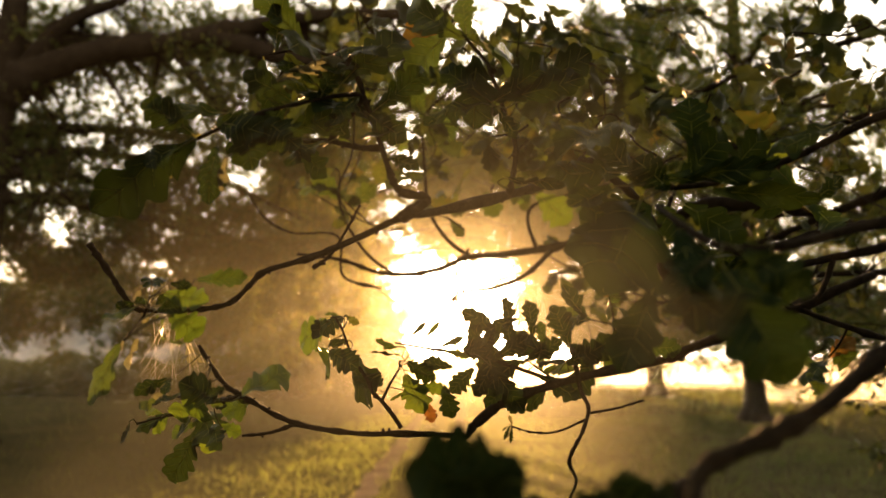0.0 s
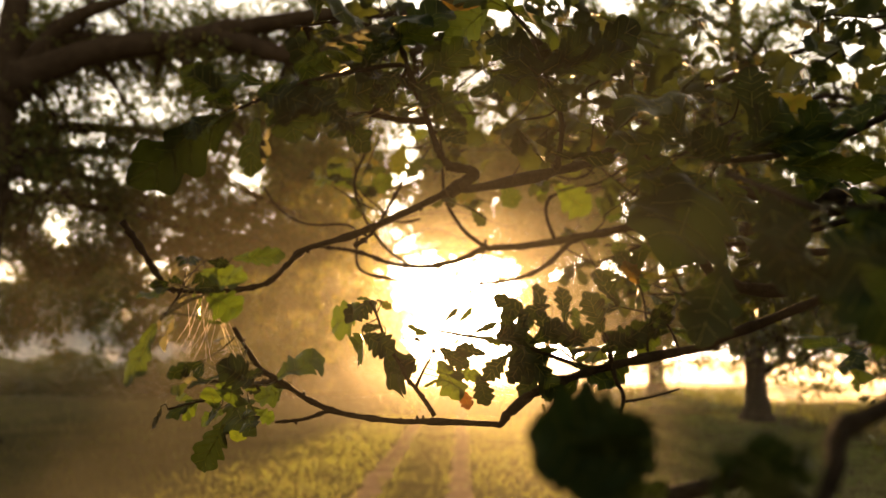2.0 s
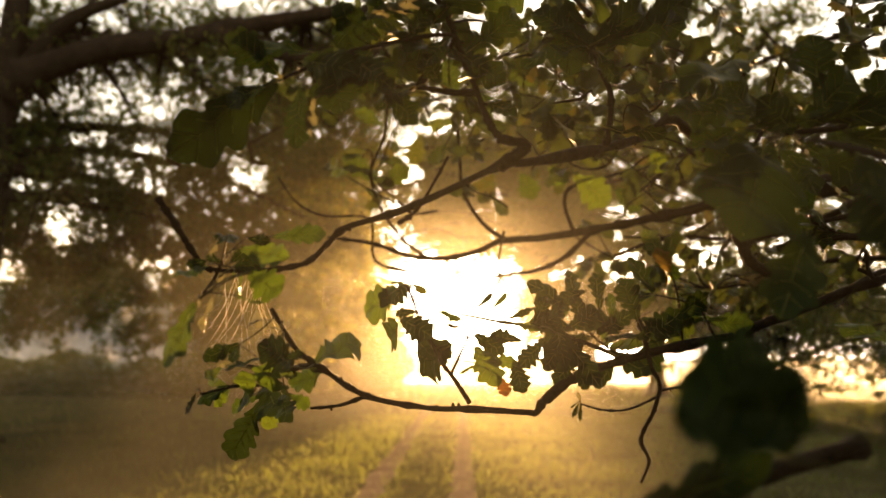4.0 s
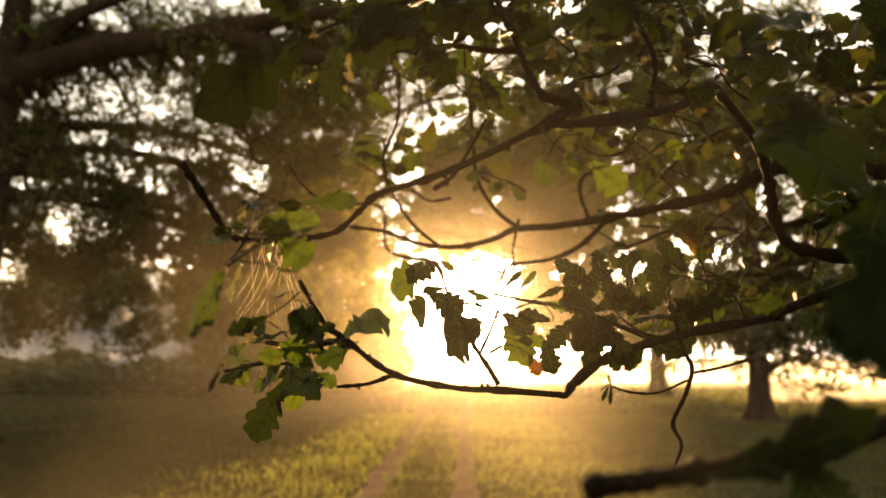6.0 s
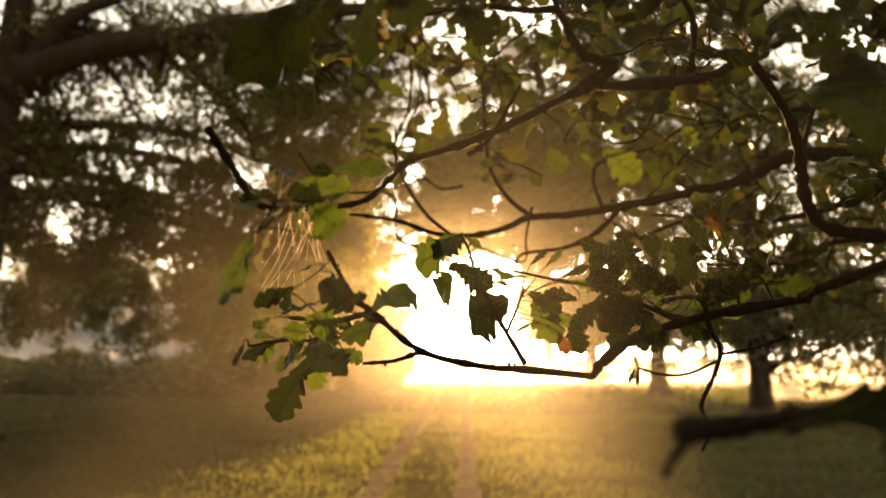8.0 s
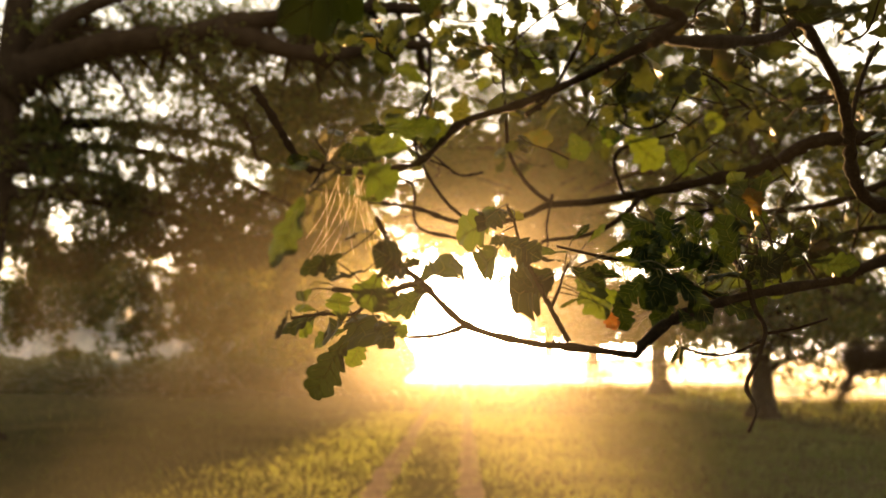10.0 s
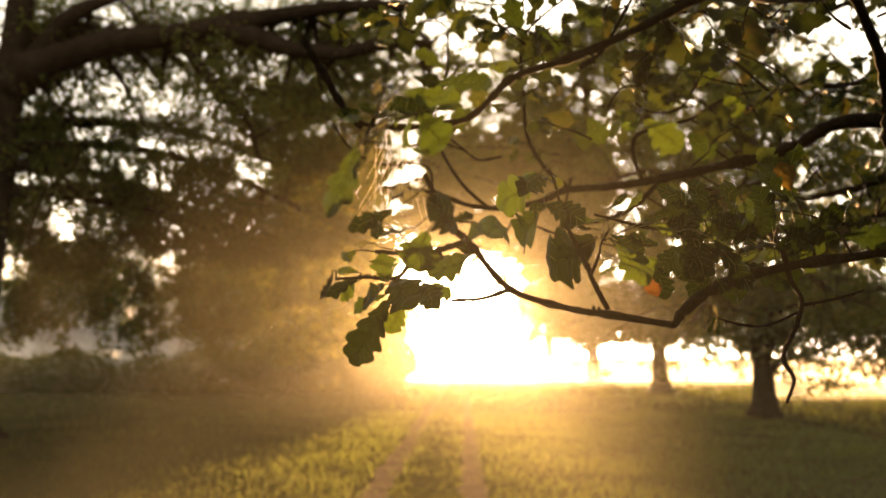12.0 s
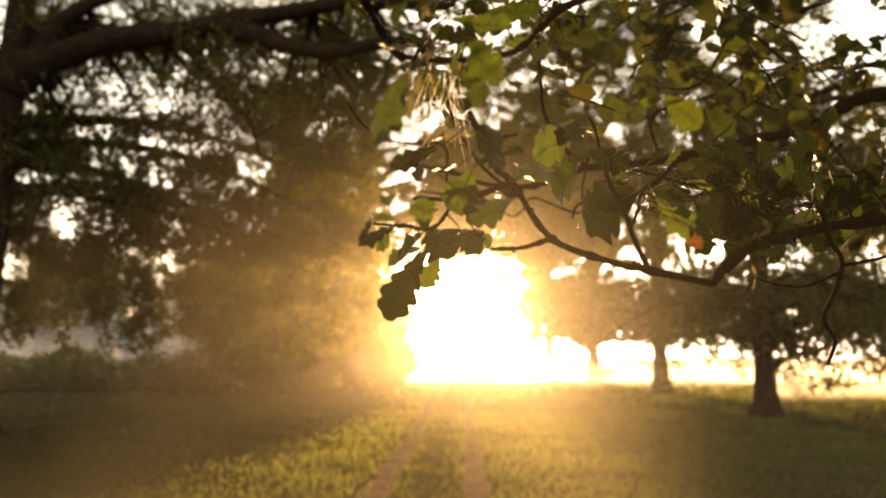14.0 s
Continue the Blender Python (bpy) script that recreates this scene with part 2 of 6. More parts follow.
rng = np.random.default_rng(4)
xs = np.concatenate([np.linspace(-900, -40, 18), np.linspace(-36, -6, 40), np.linspace(-5.8, 5, 110), np.linspace(5.5, 36, 40), np.linspace(40, 900, 18)])
ys = np.concatenate([np.linspace(-300, -8, 8), np.linspace(-5, 60, 200), np.linspace(62, 160, 40), np.linspace(200, 2500, 14)])
co, quads = grid(xs, ys, rng.normal(0, 0.006, (len(ys), len(xs))))
thing("ground", smooth(raw_mesh("ground", co, quads, MEADOW)), "dewy grass meadow with a worn farm track across it", "meadow", kind="structure")

for rut in RUT_X:
    ys = np.linspace(5, 95, 260)
    rows = []
    for y in ys:
        c, half = rut + RUT_TURN * y, 0.24 + 0.14 * noise.noise((rut * 9, y * 0.9, 0)) + 0.05 * noise.noise((rut, y * 3.1, 7))
        for k in (-1, -0.5, 0, 0.5, 1):
            x = c + k * half + 0.05 * noise.noise((k * 3, y * 2.3, rut))
            z = float(land(np.array(x), np.array(y))) - 0.07 * math.exp(-((x - rut - RUT_TURN * y) / 0.26) ** 2)
            rows.append((x, y, z + 0.03 - 0.035 * k * k + 0.008 * noise.noise((x * 7, y * 7, 1))))
    faces = [(i * 5 + k, i * 5 + k + 1, i * 5 + k + 6, i * 5 + k + 5) for i in range(len(ys) - 1) for k in range(4)]
    thing("track_rut", smooth(mesh_of("track_rut", rows, faces, SAND)), "bare sandy wheel rut worn into the grass", "rut", "wheel ruts of the track", "structure")


def grass(name, n, x0, x1, y0, y1, tall, seed, label):
    rng = np.random.default_rng(seed)
    x, y = rng.uniform(x0, x1, n), y0 + (y1 - y0) * rng.random(n) ** 1.5
    keep = np.ones(n, bool)
    for rut in RUT_X:
        keep &= np.abs(x - rut - RUT_TURN * y) > rng.normal(0.25, 0.12, n)
    tuft = np.sin(x * 1.3 + np.sin(y * 0.9) * 2) * np.sin(y * 1.1 + x * 0.4)
    # sward thinned past the wood's shadow line; bare brown soil stands in for shade
    keep &= rng.random(n) < (0.75 + 0.25 * tuft) * (0.2 + 0.8 * np.clip((x + 5.0 - 0.063 * y) / 1.6, 0, 1))
    x, y, tuft = x[keep], y[keep], tuft[keep]
    n = len(x)
    mid = np.clip(1 - np.abs(x + 0.87 - RUT_TURN * y) / 1.2, 0, 1)
    h = tall * rng.uniform(0.5, 1.2, n) * (1 + 0.2 * tuft) * (1 - 0.6 * mid)
    z = land(x, y) - 0.02
    lean = rng.normal(0, 0.35, (n, 2)) * h[:, None]
    turn = rng.uniform(0, math.pi, n)
    w = (0.0025 + 0.00042 * y) * rng.uniform(0.7, 1.3, n)
    v = np.empty((n, 4, 3))
    v[:, 0] = np.stack([x - np.cos(turn) * w, y - np.sin(turn) * w, z], 1)
    v[:, 1] = np.stack([x + np.cos(turn) * w, y + np.sin(turn) * w, z], 1)
    v[:, 2] = np.stack([x + lean[:, 0] * 0.45 + np.cos(turn) * w * 0.6, y + lean[:, 1] * 0.45, z + h * 0.6], 1)
    v[:, 3] = np.stack([x + lean[:, 0], y + lean[:, 1], z + h], 1)
    i = np.arange(n)[:, None] * 4
    tris = np.concatenate([i + [0, 1, 2], i + [0, 2, 3]], axis=1).reshape(-1, 3)
    thing(name, raw_mesh(name, v.reshape(-1, 3), tris, GRASS), label, "grass", kind="stuff")


grass("grass", 130000, -9, 11, 7.5, 30, 0.095, 11, "dewy meadow grass along the track, yellow-green where sunlit")
grass("meadow_grass", 60000, -30, 34, 14, 75, 0.20, 12, "taller unmown grass out on the misty meadow")


# ---- oaks of the avenue and the wood ----
def oak(name, place, trunk_r, limbs, leaves, size, seed, label, group="", lean=(0, 0), height=9.0, spray=1.0, flare=1.9, boughs=1.0, clear=0, masses=()):
    """An oak: flared trunk, each limb with its boughs, and a crown of many small leaves.
    limbs: (points relative to the base, radius); leaves: how many leaves hang on the limbs;
    masses: rounded masses of leafy twigs (centre relative to the base, half sizes, leaves, how open they are)."""
    rng, rnd = np.random.default_rng(seed), random.Random(seed)
    x, y = place
    z = float(land(np.array(x), np.array(y))) - 0.08
    root = thing(name, None, label, "tree", group)
    root.location = (x, y, z)
    top = Vector((lean[0], lean[1], height))
    parts = [tube([(0, 0, -0.2), (0, 0, 0.25), (0.02, 0, 0.9), (lean[0] * 0.3, lean[1] * 0.3, height * 0.35), (lean[0] * 0.7, lean[1] * 0.7, height * 0.7), top],
                  trunk_r, trunk_r * 0.45, 5, 12, 0.06, rng=rnd)]
    verts, faces = parts[0]
    for v in verts:
        if v.z < 1.6:
            k = 1 + (flare - 1) * max(0.0, 1 - v.z / 1.6) ** 2.2
            k *= 1 + 0.10 * math.sin(math.atan2(v.y, v.x) * 5 + seed) * max(0.0, 1 - v.z / 1.2)
            v.x, v.y = v.x * k, v.y * k
    piece("trunk", smooth(mesh_of("trunk", verts, faces, BARK)), root)
    clumps = []
    for index, (pts, r) in enumerate(limbs):
        path = smooth_path(pts, 4)
        parts = [tube(pts, r, r * 0.34, 4, 8, 0.08, 0.1, rnd)]
        for k in range(max(6, int(len(path) * boughs))):
            at = rnd.uniform(0.12, 1.0)
            p = path[min(len(path) - 1, int(at * len(path)))]
            way = Vector((rnd.gauss(0, 1), rnd.gauss(0, 0.9), rnd.gauss(0.0, 0.8))).normalized()
            if index < clear:
                way.y = abs(way.y) + 0.35
            ln = rnd.uniform(0.9, 2.6) * spray
            q1, q2 = p + way * ln * 0.5 + Vector((0, 0, 0.12)), p + way * ln + Vector((0, 0, -0.25 * ln * rnd.random()))
            parts.append(tube([p, q1, q2], r * rnd.uniform(0.16, 0.3), 0.012, 2, 4, 0.1, rng=rnd))
            for m in range(5):
                c = p.lerp(q2, rnd.uniform(0.25, 1.1)) + Vector((rnd.gauss(0, 0.3), rnd.gauss(0, 0.3), rnd.gauss(0, 0.22))) * spray + Vector((0, 0.5 if index < clear else 0, 0))
                clumps.append(c)
        piece("limb", smooth(mesh_of("limb", *join(parts), BARK)), root)
    cl = np.array([tuple(c) for c in clumps])
    pick = rng.integers(0, len(cl), leaves)
    spread = rng.normal(0, 1, (leaves, 3)) * (0.23, 0.23, 0.17) * np.array(spray)
    pts = cl[pick] + spread
    pts = pts[pts[:, 2] > 1.0]
    for centre, half, count, gaps in masses:
        ball = rng.normal(size=(count, 3))
        ball *= (rng.random(count) ** 0.4 / np.linalg.norm(ball, axis=1))[:, None]
        puff = np.array(centre) + ball * half
        lump = np.array([noise.noise(p * 0.85) + 0.7 * noise.noise(p * 2.3) for p in map(Vector, puff + seed)])
        pts = np.concatenate([pts, puff[lump > gaps]])
    # the ride above the track is kept clear
    pts = pts[(np.abs(pts[:, 0] + x - 2.4) / 4.7) ** 4 + (np.abs(pts[:, 2]) / 12.0) ** 4 > 1 + rng.normal(0, 0.12, len(pts))]
    crown = piece("crown", foliage("crown", pts, size, rng, CROWN), root, "sparse backlit oak leaves")
    tagged(crown, kind="stuff")
    return root


def wild_limbs(seed, n, low, high, reach, r, side=0.0):
    """Limbs that rise and spread from the trunk between two heights."""
    rnd = random.Random(seed)
    out = []
    for k in range(n):
        a = 2 * math.pi * (k + rnd.uniform(-0.3, 0.3)) / n + side
        z = low + (high - low) * (k * 0.618 % 1.0)
        ln = reach * rnd.uniform(0.7, 1.1) * (1.1 - 0.45 * (z - low) / max(0.1, high - low))
        c, s, up = math.cos(a), math.sin(a), rnd.uniform(-0.05, 0.75)
        out.append(([(0, 0, z), (c * ln * 0.3, s * ln * 0.3, z + ln * up * 0.6), (c * ln * 0.65, s * ln * 0.65, z + ln * up * 0.8 + 0.2), (c * ln, s * ln, z + ln * up * 0.7 - 0.3)],
                    r * rnd.uniform(0.7, 1.1)))
    return out


def skirt(z, length, n, seed, start=0.0, span=2 * math.pi):
    """Low drooping limbs round the trunk."""
    rnd = random.Random(seed)
    out = []
    for k in range(n):
        a, ln = start + span * (k + 0.5) / n + rnd.uniform(-0.15, 0.15), length * rnd.uniform(0.8, 1.15)
        c, s, h = math.cos(a), math.sin(a), z + rnd.uniform(-0.2, 0.9)
        out.append(([(0, 0, h), (c * ln * 0.35, s * ln * 0.35, h + 0.5), (c * ln * 0.7, s * ln * 0.7, h + 0.3), (c * ln, s * ln, h - 0.6)], 0.13))
    return out


def reach_over(length, heights):
    """Long limbs that lean out over the track."""
    return [([(0, 0, z), (length * 0.3, 0.4 * math.sin(z), z + 1.0), (length * 0.65, math.sin(z * 2), z + 1.5 + 0.4 * math.cos(z)), (length, 1.5 * math.sin(z * 3), z + 0.6)], 0.18) for z in heights]


def fringe(seed, left, right, low, n, leaves):
    """Drooping leafy twig ends along the underside of a crown."""
    rnd = random.Random(seed)
    out = []
    for k in range(n):
        tall = rnd.uniform(0.8, 1.5)
        out.append(((left + (right - left) * (k + rnd.uniform(0.2, 0.8)) / n, rnd.uniform(-1.5, 1.5), low + tall + rnd.uniform(-0.2, 1.0)), (rnd.uniform(0.9, 1.6), 0.8, tall), int(leaves * 1.6), 0.02))
    return out


# the big oak whose limb reaches over the meadow
big = [([(0.5, 0, 9.0), (1.0, 0, 9.5), (1.8, 0, 9.9), (3.1, 0, 10.3), (4.6, 0, 10.5), (6.05, 0, 10.75), (7.5, 0, 11.05), (9.3, 0, 11.3), (12.0, 0.2, 11.35)], 0.44),
       ([(5.9, 0, 10.65), (7.0, -0.1, 10.35), (7.9, -0.1, 10.05), (9.1, 0, 10.0), (10.3, 0.1, 10.3), (11.5, 0.3, 10.4)], 0.30),
       ([(0.7, 0, 9.3), (1.3, 0, 10.2), (1.7, 0, 10.8), (2.4, 0, 11.3), (3.3, 0.2, 11.8), (4.4, 0.5, 12.8)], 0.30),
       ([(5.0, 0, 10.4), (5.35, 0, 9.7), (6.1, 0.1, 8.8), (6.7, 0.2, 8.2), (7.0, 0.3, 7.2)], 0.15),
       ([(0.5, 0, 7.0), (2.0, 2.0, 7.2), (4.0, 4.0, 6.6), (6.2, 5.5, 5.2)], 0.20),
       ([(0.5, 0, 6.2), (2.4, 1.2, 6.6), (4.8, 2.6, 6.2), (7.0, 3.0, 5.0)], 0.16),
       ([(0.3, 0, 6.0), (-1.0, 1.4, 6.4), (-2.2, 2.4, 5.6), (-3.2, 3.0, 4.2)], 0.16),
       ([(0.5, 0, 7.4), (2.4, 1.4, 7.9), (4.8, 2.3, 7.6), (7.2, 2.8, 6.6), (9.4, 3.2, 5.6)], 0.15),
       ([(0.5, 0, 6.4), (2.6, 1.5, 6.3), (5.4, 2.4, 5.6), (8.0, 2.8, 4.4)], 0.15),
       ([(0.5, 0, 8.0), (1.6, 2.8, 9.0), (3.4, 5.2, 9.4), (6.0, 7.0, 8.8)], 0.2),
       ([(0.6, 0, 9.8), (2.0, 1.2, 10.5), (4.0, 2.2, 11.0), (6.4, 2.8, 11.4), (9.0, 3.2, 11.6)], 0.16),
       ([(0.6, 0, 10.4), (2.2, 2.0, 11.3), (4.4, 3.4, 12.0), (7.4, 4.4, 12.2)], 0.16),
       ([(0.4, 0, 7.6), (-0.4, -1.2, 8.2), (-0.8, -2.0, 8.6)], 0.12),
       ([(0.4, 0, 9.5), (-1.0, 0.3, 10.5), (-2.4, 0.6, 11.5)], 0.2)]
leafage = [((5.6, 4.6, 7.2), (7.6, 0.6, 5.6), 34000, 0.07),
           ((2.2, 1.8, 3.7), (4.6, 0.8, 1.9), 24000, 0.03), ((6.6, 2.4, 3.8), (4.8, 0.8, 2.0), 26000, 0.02), ((9.2, 2.8, 5.6), (2.6, 0.9, 2.6), 13000, 0.0),
           ((1.2, 2.4, 5.7), (4.2, 0.8, 1.5), 22000, -0.02), ((6.2, 3.0, 5.8), (3.6, 0.8, 1.3), 13000, -0.05),
           ((2.6, 1.4, 7.4), (3.6, 0.8, 2.0), 18000, 0.06), ((6.4, 1.8, 7.8), (3.6, 1.0, 2.2), 18000, 0.06), ((9.4, 2.2, 8.6), (3.0, 1.0, 2.8), 12000, 0.10),
           ((0.9, 0.9, 8.4), (1.6, 1.2, 2.4), 9000, 0.0), ((5.2, 1.6, 11.0), (5.4, 1.2, 1.8), 26000, 0.06), ((10.5, 1.8, 11.2), (3.0, 1.2, 2.0), 9000, 0.12), ((0.6, 1.4, 11.2), (2.2, 1.4, 1.6), 9000, 0.0)]
oak("oak_tree", (-12.1, 19.5), 0.66, big, 30000, 0.14, 21, "large old oak with a heavy level limb over the meadow", height=12.5, lean=(0.65, 0), boughs=1.5, clear=3, masses=leafage)
WOOD, ROW = "oaks of the wood", "row of oaks beside the track"
DROOP, BARE = "spreading oak with drooping boughs in the mist", "oak with a bare flared trunk in a row on the meadow"
oak("oak_tree", (-8.5, 43.0), 0.50, wild_limbs(6, 18, 2.2, 18.0, 6.0, 0.2), 30000, 0.23, 23, DROOP, WOOD, height=18.0, spray=1.3)
oak("oak_tree", (-5.8, 53.0), 0.50, wild_limbs(13, 16, 8.0, 27.0, 7.0, 0.2) + reach_over(10.5, (8.5, 11, 13.5, 16, 19, 22, 25, 28)), 38000, 0.22, 30, "tall oak whose crown leans over the track", WOOD, height=27.0, spray=1.5,
    masses=[((5.6, 0.0, 20.5), (5.0, 3.0, 7.5), 18000, 0.12)])
oak("oak_tree", (-9.3, 63.0), 0.55, wild_limbs(7, 22, 0.9, 19.0, 6.8, 0.2), 44000, 0.28, 24, "hazy oak with boughs down to the grass", WOOD, height=20.0, spray=1.5)
oak("oak_tree", (10.9, 27.3), 0.47, wild_limbs(8, 16, 3.2, 15.0, 6.2, 0.2, 0.4) + skirt(3.5, 5.0, 6, 301)
    + [([(0, 0, 1.6), (0.8, -0.3, 2.1), (1.7, -0.4, 2.3), (2.9, -0.5, 2.9), (4.2, -0.6, 3.1)], 0.15), ([(0, 0, 2.2), (0.9, -0.2, 3.1), (2.0, -0.3, 3.7), (3.4, -0.3, 4.7)], 0.19)], 43000, 0.18, 25, BARE, ROW, height=16.0, spray=1.15, flare=1.6,
    masses=[((2.2, 1.0, 4.6), (4.6, 0.8, 1.7), 5000, 0.10), ((4.6, 0.4, 2.7), (2.2, 1.2, 1.3), 3500, 0.08), ((3.4, 1.0, 9.2), (5.4, 2.0, 4.0), 38000, 0.0), ((-1.6, 0.6, 8.0), (2.6, 1.6, 3.4), 10000, 0.04), ((5.6, 2.5, 6.6), (2.8, 0.9, 5.2), 24000, 0.0)] + fringe(401, -2.4, 6.0, 2.0, 9, 1100))
oak("oak_tree", (12.8, 47.0), 0.60, wild_limbs(9, 18, 6.6, 25.0, 7.0, 0.2) + skirt(4.6, 6.0, 6, 302), 64000, 0.22, 26, BARE, ROW, height=25.0, spray=1.2, masses=[((0.6, 0.0, 6.0), (5.8, 0.9, 2.2), 4500, 0.10)] + fringe(402, -5.0, 8.0, 2.4, 12, 1300))
oak("oak_tree", (11.7, 62.0), 0.60, wild_limbs(10, 18, 9.0, 29.0, 8.0, 0.2) + skirt(6.2, 5.0, 5, 303), 72000, 0.26, 27, BARE, ROW, height=28.5, spray=1.3, masses=[((0.8, 0.0, 6.6), (5.2, 0.9, 2.5), 8000, 0.04)] + fringe(403, -4.0, 6.0, 2.6, 10, 900))
oak("oak_tree", (9.9, 74.0), 0.62, wild_limbs(11, 16, 10.5, 28.0, 6.0, 0.2) + reach_over(-11.0, (12, 14, 17, 20, 23, 27, 31)) + skirt(7.6, 4.0, 5, 304), 80000, 0.30, 28, BARE, ROW, height=29.0, spray=1.5,
    masses=[((-6.5, 0.0, 25.0), (6.5, 3.0, 10.0), 28000, 0.12), ((2.4, 0.0, 8.0), (4.2, 0.9, 2.6), 2600, 0.10), ((0.2, 0.4, 6.8), (3.8, 1.0, 2.8), 8000, 0.0)] + fringe(404, -1.8, 6.0, 3.2, 8, 700))
for hx, hy, hh in ((-15.0, 66.0, 8.0), (-20.5, 69.0, 7.0), (-7.6, 68.0, 7.0), (-8.6, 50.0, 9.0)):
    oak("oak_tree", (hx, hy), 0.35, wild_limbs(int(-hx * 10), 20, 0.7, hh, 4.2, 0.16), (44000 if hx > -10 else 12000), 0.25, int(-hx * 7), "dense young oak leafy down to the grass", "young oaks along the track", height=hh, spray=1.3)
for k, (px, py, hh) in enumerate([(2.0, 112.0, 33.0), (14.0, 106.0, 33.0), (-36.0, 75.0, 11.0), (-24.0, 88.0, 12.0), (-12.0, 95.0, 15.0)]):
    oak("oak_tree", (px, py), 0.5, wild_limbs(40 + k, 18, hh * 0.55 if px in (2.0, 14.0) else 3.0, hh, 8.5, 0.22), 80000 if px in (2.0, 14.0) else 20000, 0.5, 50 + k, "distant oak dissolving in the morning mist", "far oaks", height=hh, spray=2.0)

# scrub along the far side of the meadow
def scrub(x, y, seed):
    rng, rnd = np.random.default_rng(seed), random.Random(seed)
    root = thing("shrub", None, "low tangled shrub in rough grass at the meadow's edge", "shrub", "scrub at the meadow's edge")
    root.location = (x, y, -0.05)
    ends = [(rnd.gauss(0, 1.3), rnd.gauss(0, 0.7), rnd.uniform(0.7, 2.1)) for k in range(16)]
    for e in ends:
        piece("stem", smooth(mesh_of("stem", *tube([(e[0] * 0.2, e[1] * 0.2, 0), (e[0] * 0.5, e[1] * 0.5, e[2] * 0.6), e], 0.035, 0.01, 3, 5, 0.1, rng=rnd), BARK)), root)
    ends = np.array(ends)
    pts = ends[rng.integers(0, 16, 3800)] * rng.uniform(0.35, 1.1, (3800, 1)) + rng.normal(0, 0.22, (3800, 3))
    pts = pts[pts[:, 2] > 0.05]
    tagged(piece("crown", foliage("crown", pts, 0.2, rng, CROWN), root), kind="stuff")
    return root


def thorn(x, y, half, seed, leaves):
    """A dense rounded bush beside the track, leafy to the ground."""
    rng, rnd = np.random.default_rng(seed), random.Random(seed)
    root = thing("bush", None, "dense rounded thorn bush at the edge of the track", "bush", "bushes beside the track")
    root.location = (x, y, -0.05)
    for k in range(14):
        a, reach = rnd.uniform(0, 2 * math.pi), rnd.uniform(0.3, 0.85)
        e = Vector((math.cos(a) * half[0] * reach, math.sin(a) * half[1] * reach, half[2] * rnd.uniform(0.6, 1.7)))
        piece("stem", smooth(mesh_of("stem", *tube([e * 0.05, Vector((e.x * 0.5, e.y * 0.5, e.z * 0.6)), e], 0.06, 0.012, 3, 5, 0.1, rng=rnd), BARK)), root)
    ball = rng.normal(size=(leaves, 3))
    ball *= (rng.random(leaves) ** 0.3 / np.linalg.norm(ball, axis=1))[:, None]
    pts = ball * half * (1 + 0.10 * np.sin(ball[:, :1] * 9 + seed) * np.cos(ball[:, 2:] * 7)) + (0, 0, half[2] * 0.9)
    pts = pts[pts[:, 2] > 0.05]
    tagged(piece("crown", foliage("crown", pts, 0.16, rng, CROWN), root), kind="stuff")
    return root


thorn(-4.4, 47.0, (2.6, 2.2, 2.3), 95, 26000)
thorn(-7.6, 48.0, (2.6, 2.2, 2.0), 96, 20000)
thorn(-11.0, 50.0, (2.8, 2.2, 1.7), 97, 18000)
for k in range(6):
    thorn(-14.6 - 3.7 * k, 47.0 + 1.5 * math.sin(k * 2.0), (2.7, 1.6, 1.30 + 0.15 * math.cos(k * 3.0)), 120 + k, 9000)
first_shrub = scrub(-24.0, 66.0, 91)
shrub_rnd = random.Random(92)
for k in range(12):
    copy_thing(first_shrub, pose(-26.5 - 3.1 * k + shrub_rnd.uniform(-0.6, 0.6), 65 + shrub_rnd.uniform(-3, 3), -0.05, 0, 0, shrub_rnd.uniform(-40, 40)))

# the far wood, all but lost in the mist
far_oak = oak("oak_tree", (-20.0, 142.0), 0.5, wild_limbs(81, 20, 1.0, 15.0, 6.5, 0.22), 9000, 0.8, 81, "distant oak dissolving in the morning mist", "far oaks", height=16.0, spray=1.8)
far_rnd = random.Random(6)
for k in range(10):
    fx = -150 + k * 12 + far_rnd.uniform(-3, 3)
    copy_thing(far_oak, pose(fx, 142 + far_rnd.uniform(-8, 14), -0.1, 0, 0, far_rnd.uniform(0, 360)))

# oaks behind the camera, out of view, added to cut sky light on near leaves
behind = oak("oak_tree", (-9.0, -16.0), 0.5, wild_limbs(71, 16, 2.0, 14.0, 6.5, 0.2), 9000, 0.6, 71, "broad unseen oak added to block sky light", "oaks of the edge", height=14.0, spray=1.3)
for bx, by, turn in ((2.0, -20.0, 40), (12.0, -15.0, 130), (22.0, -6.0, 250), (-20.0, -8.0, 80), (-27.0, 3.0, 10), (-29.0, 15.0, 200), (27.0, 8.0, 300), (-4.0, -30.0, 20), (8.0, -32.0, 160), (18.0, -26.0, 90), (-16.0, -26.0, 310)):
    copy_thing(behind, pose(bx, by, -0.08, 0, 0, turn))

